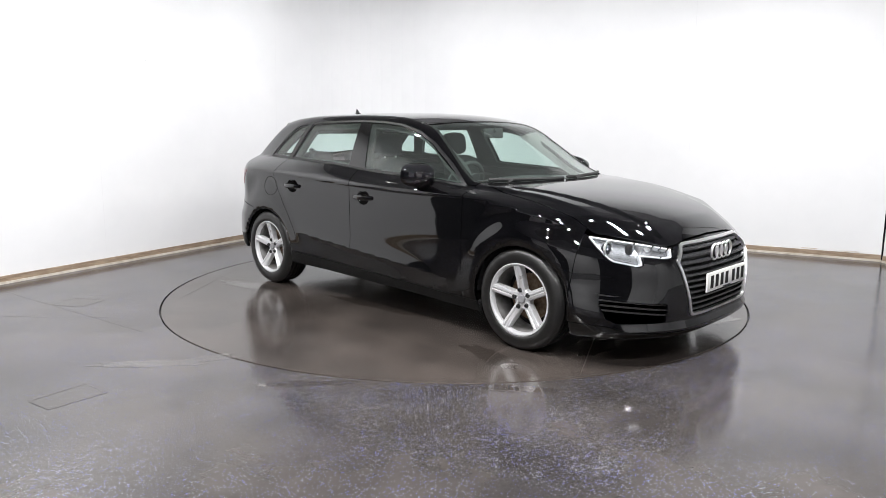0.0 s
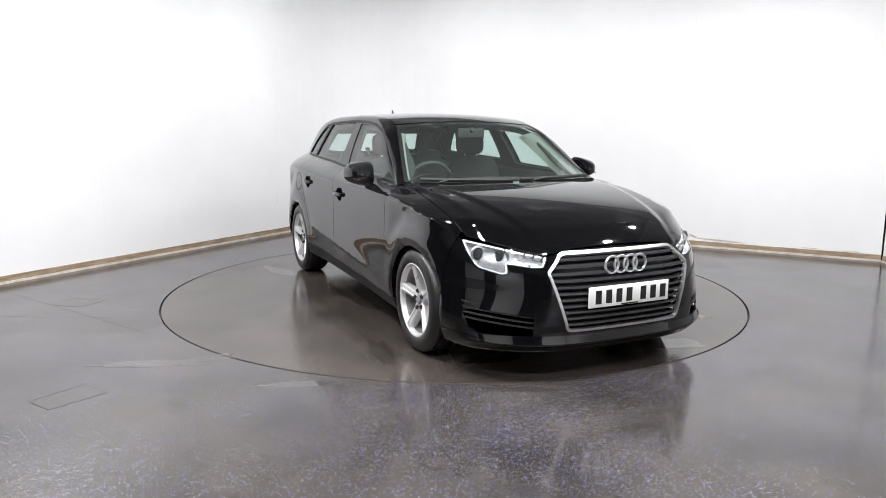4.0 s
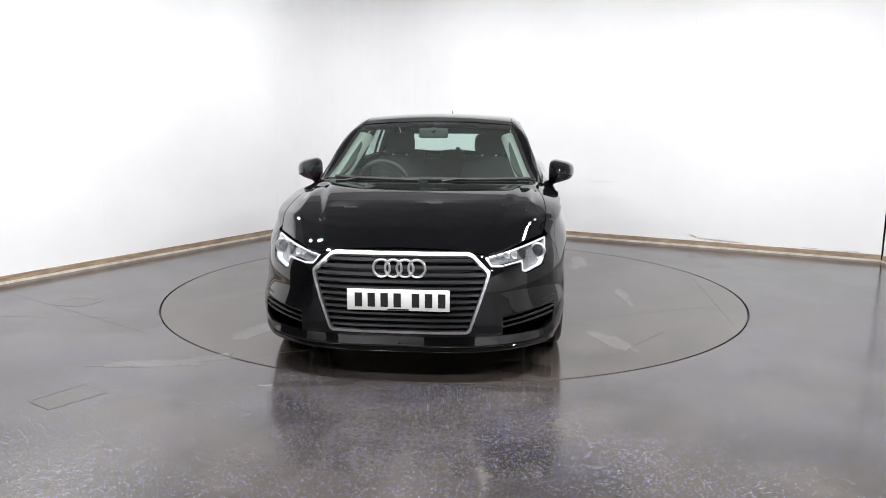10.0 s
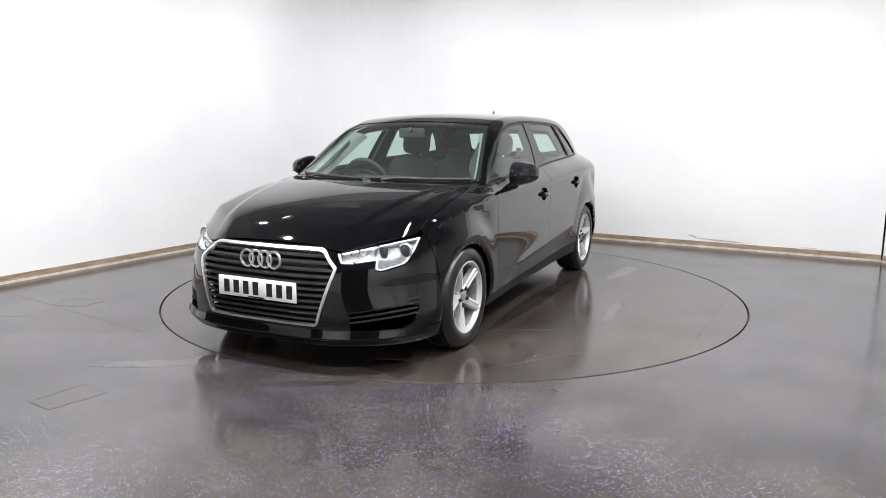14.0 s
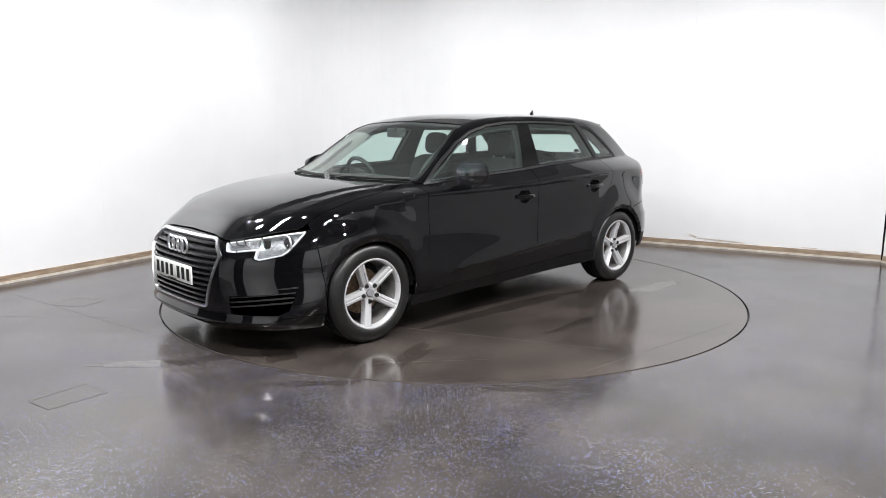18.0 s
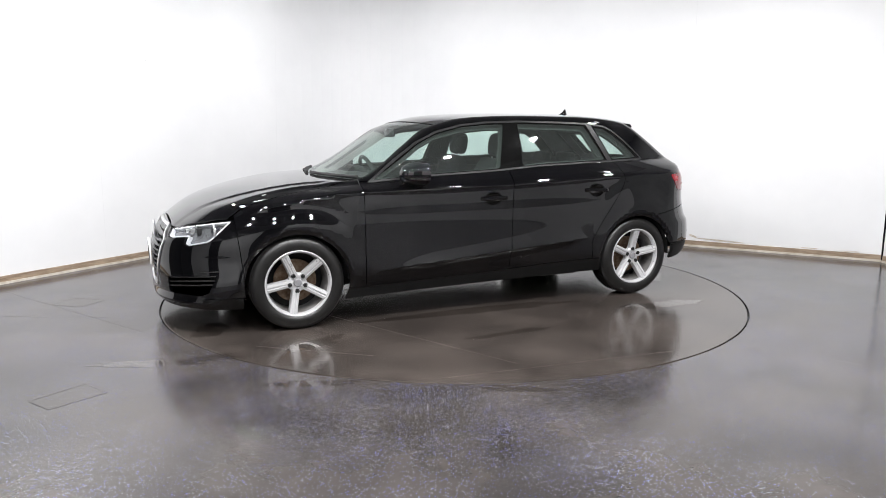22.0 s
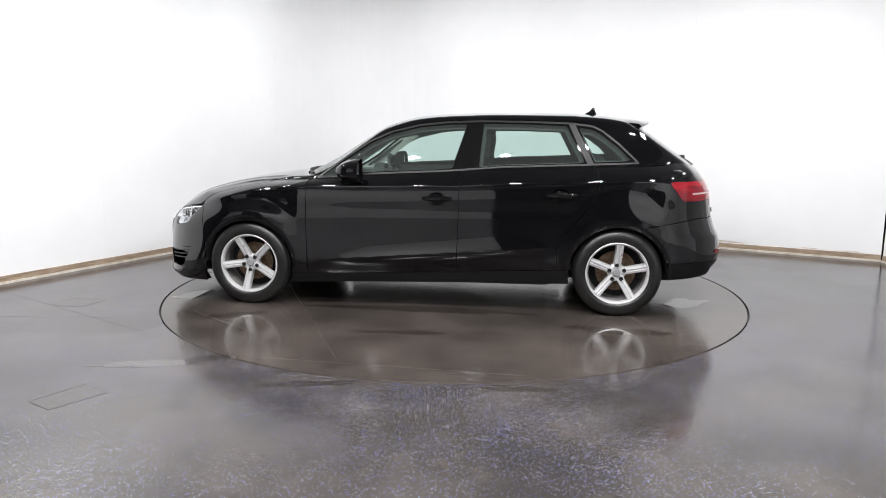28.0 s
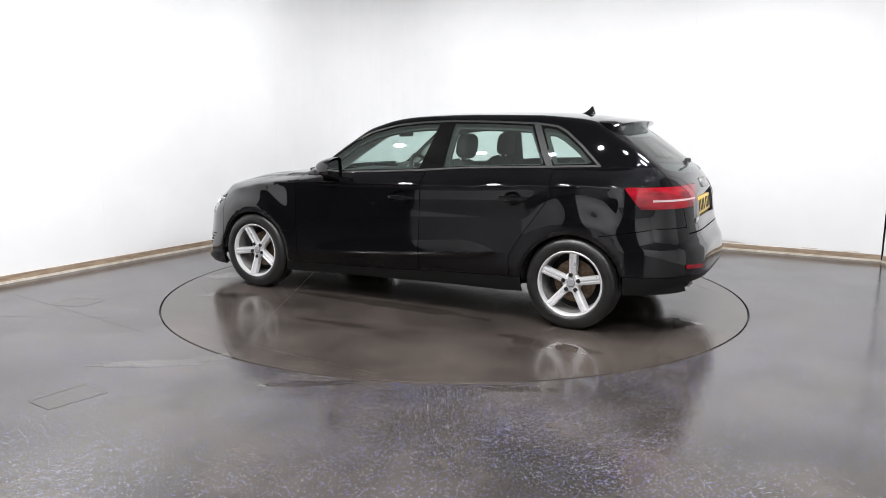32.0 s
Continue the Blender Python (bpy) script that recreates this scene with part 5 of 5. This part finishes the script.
def streak(name, base, s0, z0, s1, z1, w, mat, label):
    """A thin mark on a wall between two points, with wavering edges."""
    bm = bmesh.new()
    rows = []
    for k in range(13):
        t = k / 12
        s, z = s0 + (s1 - s0) * t, z0 + (z1 - z0) * t
        wob = 0.5 + 0.5 * noise.noise(Vector((s * 9, z * 9, 3.1)))
        h = w * (0.25 + 0.75 * wob) * min(1, 6 * t + 0.2, 6 * (1 - t) + 0.2)
        up = abs(s1 - s0) > abs(z1 - z0)
        a = wall_point(base, s - (0 if up else h), z + (h if up else 0), 0.0025)
        b = wall_point(base, s + (0 if up else h), z - (h if up else 0), 0.0025)
        rows.append((bm.verts.new(a), bm.verts.new(b)))
    for p, q in zip(rows, rows[1:]):
        bm.faces.new((p[0], p[1], q[1], q[0]))
    bmesh.ops.solidify(bm, geom=bm.faces[:], thickness=0.0015)
    ob = part(name, bm, mat, None, smooth=False)
    return tagged(ob, label, "wall mark", kind="structure")


streak("scuff_1", "left", 2.467, 1.941, 2.607, 1.941, 0.004, GREY_MARK, "short dark scuff on the white wall")
streak("scuff_2", "left", 2.996, 1.917, 3.04, 1.915, 0.003, GREY_MARK, "tiny dark scuff on the white wall")
streak("seam_1", "left", 4.788, 0.513, 4.781, 0.335, 0.003, GREY_MARK, "short dark seam in the white wall")
streak("seam_2", "left", 4.879, 3.262, 4.794, 0.524, 0.0022, SEAM_MARK, "faint upright seam in the white wall")
streak("seam_3", "left", 2.478, 3.099, 2.457, 0.087, 0.0022, SEAM_MARK, "faint upright seam in the white wall")
streak("seam_4", "right", 2.095, 2.191, 2.104, 1.663, 0.003, SEAM_MARK, "faint upright seam in the white wall")
streak("seam_5", "right", 4.456, 3.153, 4.465, 0.942, 0.0018, SEAM_MARK, "faint upright seam in the white wall")
streak("scuff_3", "right", 3.001, 1.966, 3.616, 1.957, 0.003, SEAM_MARK, "long faint scratch on the white wall")
streak("scuff_4", "right", 3.351, 0.671, 3.66, 0.676, 0.003, SEAM_MARK, "short faint scratch on the white wall")
streak("chip_1", "right", 4.518, 0.128, 4.6, 0.1, 0.020, CHIP_MARK, "chipped paint above the skirting")
streak("chip_2", "right", 4.6, 0.094, 5.095, 0.078, 0.010, CHIP_MARK, "chipped paint above the skirting")
streak("chip_3", "right", 5.629, 0.08, 5.8, 0.076, 0.007, CHIP_MARK, "chipped paint above the skirting")
streak("chip_4", "right", 5.981, 0.073, 6.162, 0.075, 0.008, CHIP_MARK, "chipped paint above the skirting")

SEAM = material("floor_seam", (0.014, 0.012, 0.011), 0.5)
PALE_SEAM = material("pale_floor_seam", (0.055, 0.046, 0.041), 0.3)


def floor_cut(name, parent, a, b, w, mat, z=0.0006):
    """A narrow joint in the vinyl with a slightly wavering edge."""
    a, b = Vector(a), Vector(b)
    d = (b - a).normalized()
    n = Vector((-d.y, d.x))
    bm = bmesh.new()
    rows = []
    for k in range(9):
        q = a.lerp(b, k / 8)
        h = w * (0.6 + 0.6 * abs(noise.noise(Vector((q.x * 7, q.y * 7, 1.7)))))
        rows.append((bm.verts.new((*(q + n * h), z)), bm.verts.new((*(q - n * h), z))))
    for p, q in zip(rows, rows[1:]):
        bm.faces.new((p[0], p[1], q[1], q[0]))
    ob = part(name, bm, mat, parent, smooth=False)
    return ob


HATCH_TOP = floor_material("hatch_vinyl", 0.9)


def floor_hatch(corners, label):
    hatch_ob = tagged(new("floor_hatch"), label, "floor hatch", "floor hatches")
    for k, (a, b) in enumerate(zip(corners, corners[1:] + corners[:1])):
        floor_cut("joint", hatch_ob, a, b, 0.0026 if k != 1 else 0.0018, SEAM)
    bm = bmesh.new()
    bm.faces.new([bm.verts.new((x, y, 0.0003)) for x, y in corners])
    part("cover", bm, HATCH_TOP, hatch_ob, smooth=False)
    return hatch_ob


floor_hatch([(-2.011, -2.525), (-1.858, -2.287), (-1.693, -2.401), (-1.86, -2.625)], "small square access cover set in the vinyl floor")
floor_hatch([(-2.934, -0.679), (-2.866, -0.466), (-2.613, -0.52), (-2.683, -0.737)], "small square access cover set in the vinyl floor")
for a, b in (((-3.106, -1.001), (-2.36, -1.009)), ((2.128, -1.772), (2.661, -2.221)), ((-3.507, -0.282), (-1.964, -1.357))):
    tagged(floor_cut("floor_joint", None, a, b, 0.0018, PALE_SEAM), "pale joint in the vinyl floor", "floor joint", kind="structure")
for a, b in (((1.9, -1.0), (0.45, 1.9)), ((1.75, 1.0), (1.15, 1.45)), ((-1.2, -1.75), (-1.95, -0.8)), ((-0.6, 2.05), (0.9, 1.95))):
    floor_cut("joint", turntable, a, b, 0.0016, PALE_SEAM)

# wet patches: thin water films on the turntable and round it
WATER = glass_material("water_film", (0.93, 0.92, 0.91))


def puddle(name, x, y, rx, ry, turn, seed, parent=None):
    bm = bmesh.new()
    ring_ = []
    for k in range(72):
        a = 2 * math.pi * k / 72
        r = 1.0 + 0.55 * noise.noise(Vector((math.cos(a) * 1.3, math.sin(a) * 1.3, seed))) + 0.30 * noise.noise(Vector((math.cos(a) * 4, math.sin(a) * 4, seed + 5)))
        p = Matrix.Rotation(radians(turn), 2) @ Vector((rx * r * math.cos(a), ry * r * math.sin(a)))
        ring_.append(bm.verts.new((x + p.x, y + p.y, 0.0010)))
    low = [bm.verts.new((v.co.x * 1.0 + (v.co.x - x) * 0.01, v.co.y + (v.co.y - y) * 0.01, 0.0001)) for v in ring_]
    bm.faces.new(ring_)
    for k in range(72):
        bm.faces.new((ring_[k], low[k], low[(k + 1) % 72], ring_[(k + 1) % 72]))
    ob = part(name, bm, WATER, parent, "thin film of water", smooth=False)
    return ob


for i, (x, y, rx, ry, tn) in enumerate(((1.45, 1.10, 0.22, 0.07, 20), (-1.25, 1.12, 0.30, 0.08, -8), (0.2, 1.35, 0.26, 0.05, 5), (-1.25, -1.15, 0.28, 0.09, 12), (1.4, -1.15, 0.24, 0.08, -15),
                                        (1.95, 0.55, 0.16, 0.10, 60), (0.0, -0.85, 0.55, 0.07, 3), (0.1, 0.75, 0.70, 0.08, -2), (-1.75, 0.3, 0.20, 0.10, 40), (1.7, -0.6, 0.12, 0.16, 10))):
    puddle("wet_patch", x, y, rx, ry, tn, 3.3 * i + 0.7, turntable)
for i, (x, y, rx, ry, tn) in enumerate(((-1.381, -1.879, 0.16, 0.05, 20), (0.292, -2.297, 0.20, 0.05, -5), (-0.723, -2.252, 0.24, 0.04, 8), (-1.70, -1.973, 0.3, 0.05, 4))):
    tagged(puddle("puddle", x, y, rx, ry, tn, 7.1 * i + 40.3), "thin irregular puddle of water on the vinyl floor", "puddle", "puddles on the floor")


# ---- movement ----
def motions():
    car_rows, table_rows = [], []
    for k in range(33):
        t = float(k)
        turn = TURN_START + TURN_RATE * t
        m = pose(0, 0, 0, 0, 0, turn)
        table_rows.append((t, m))
        car_rows.append((t, m @ Matrix.Translation((CAR_X, CAR_Y, 0))))
    walk(turntable, table_rows)
    walk(car, car_rows)


motions()
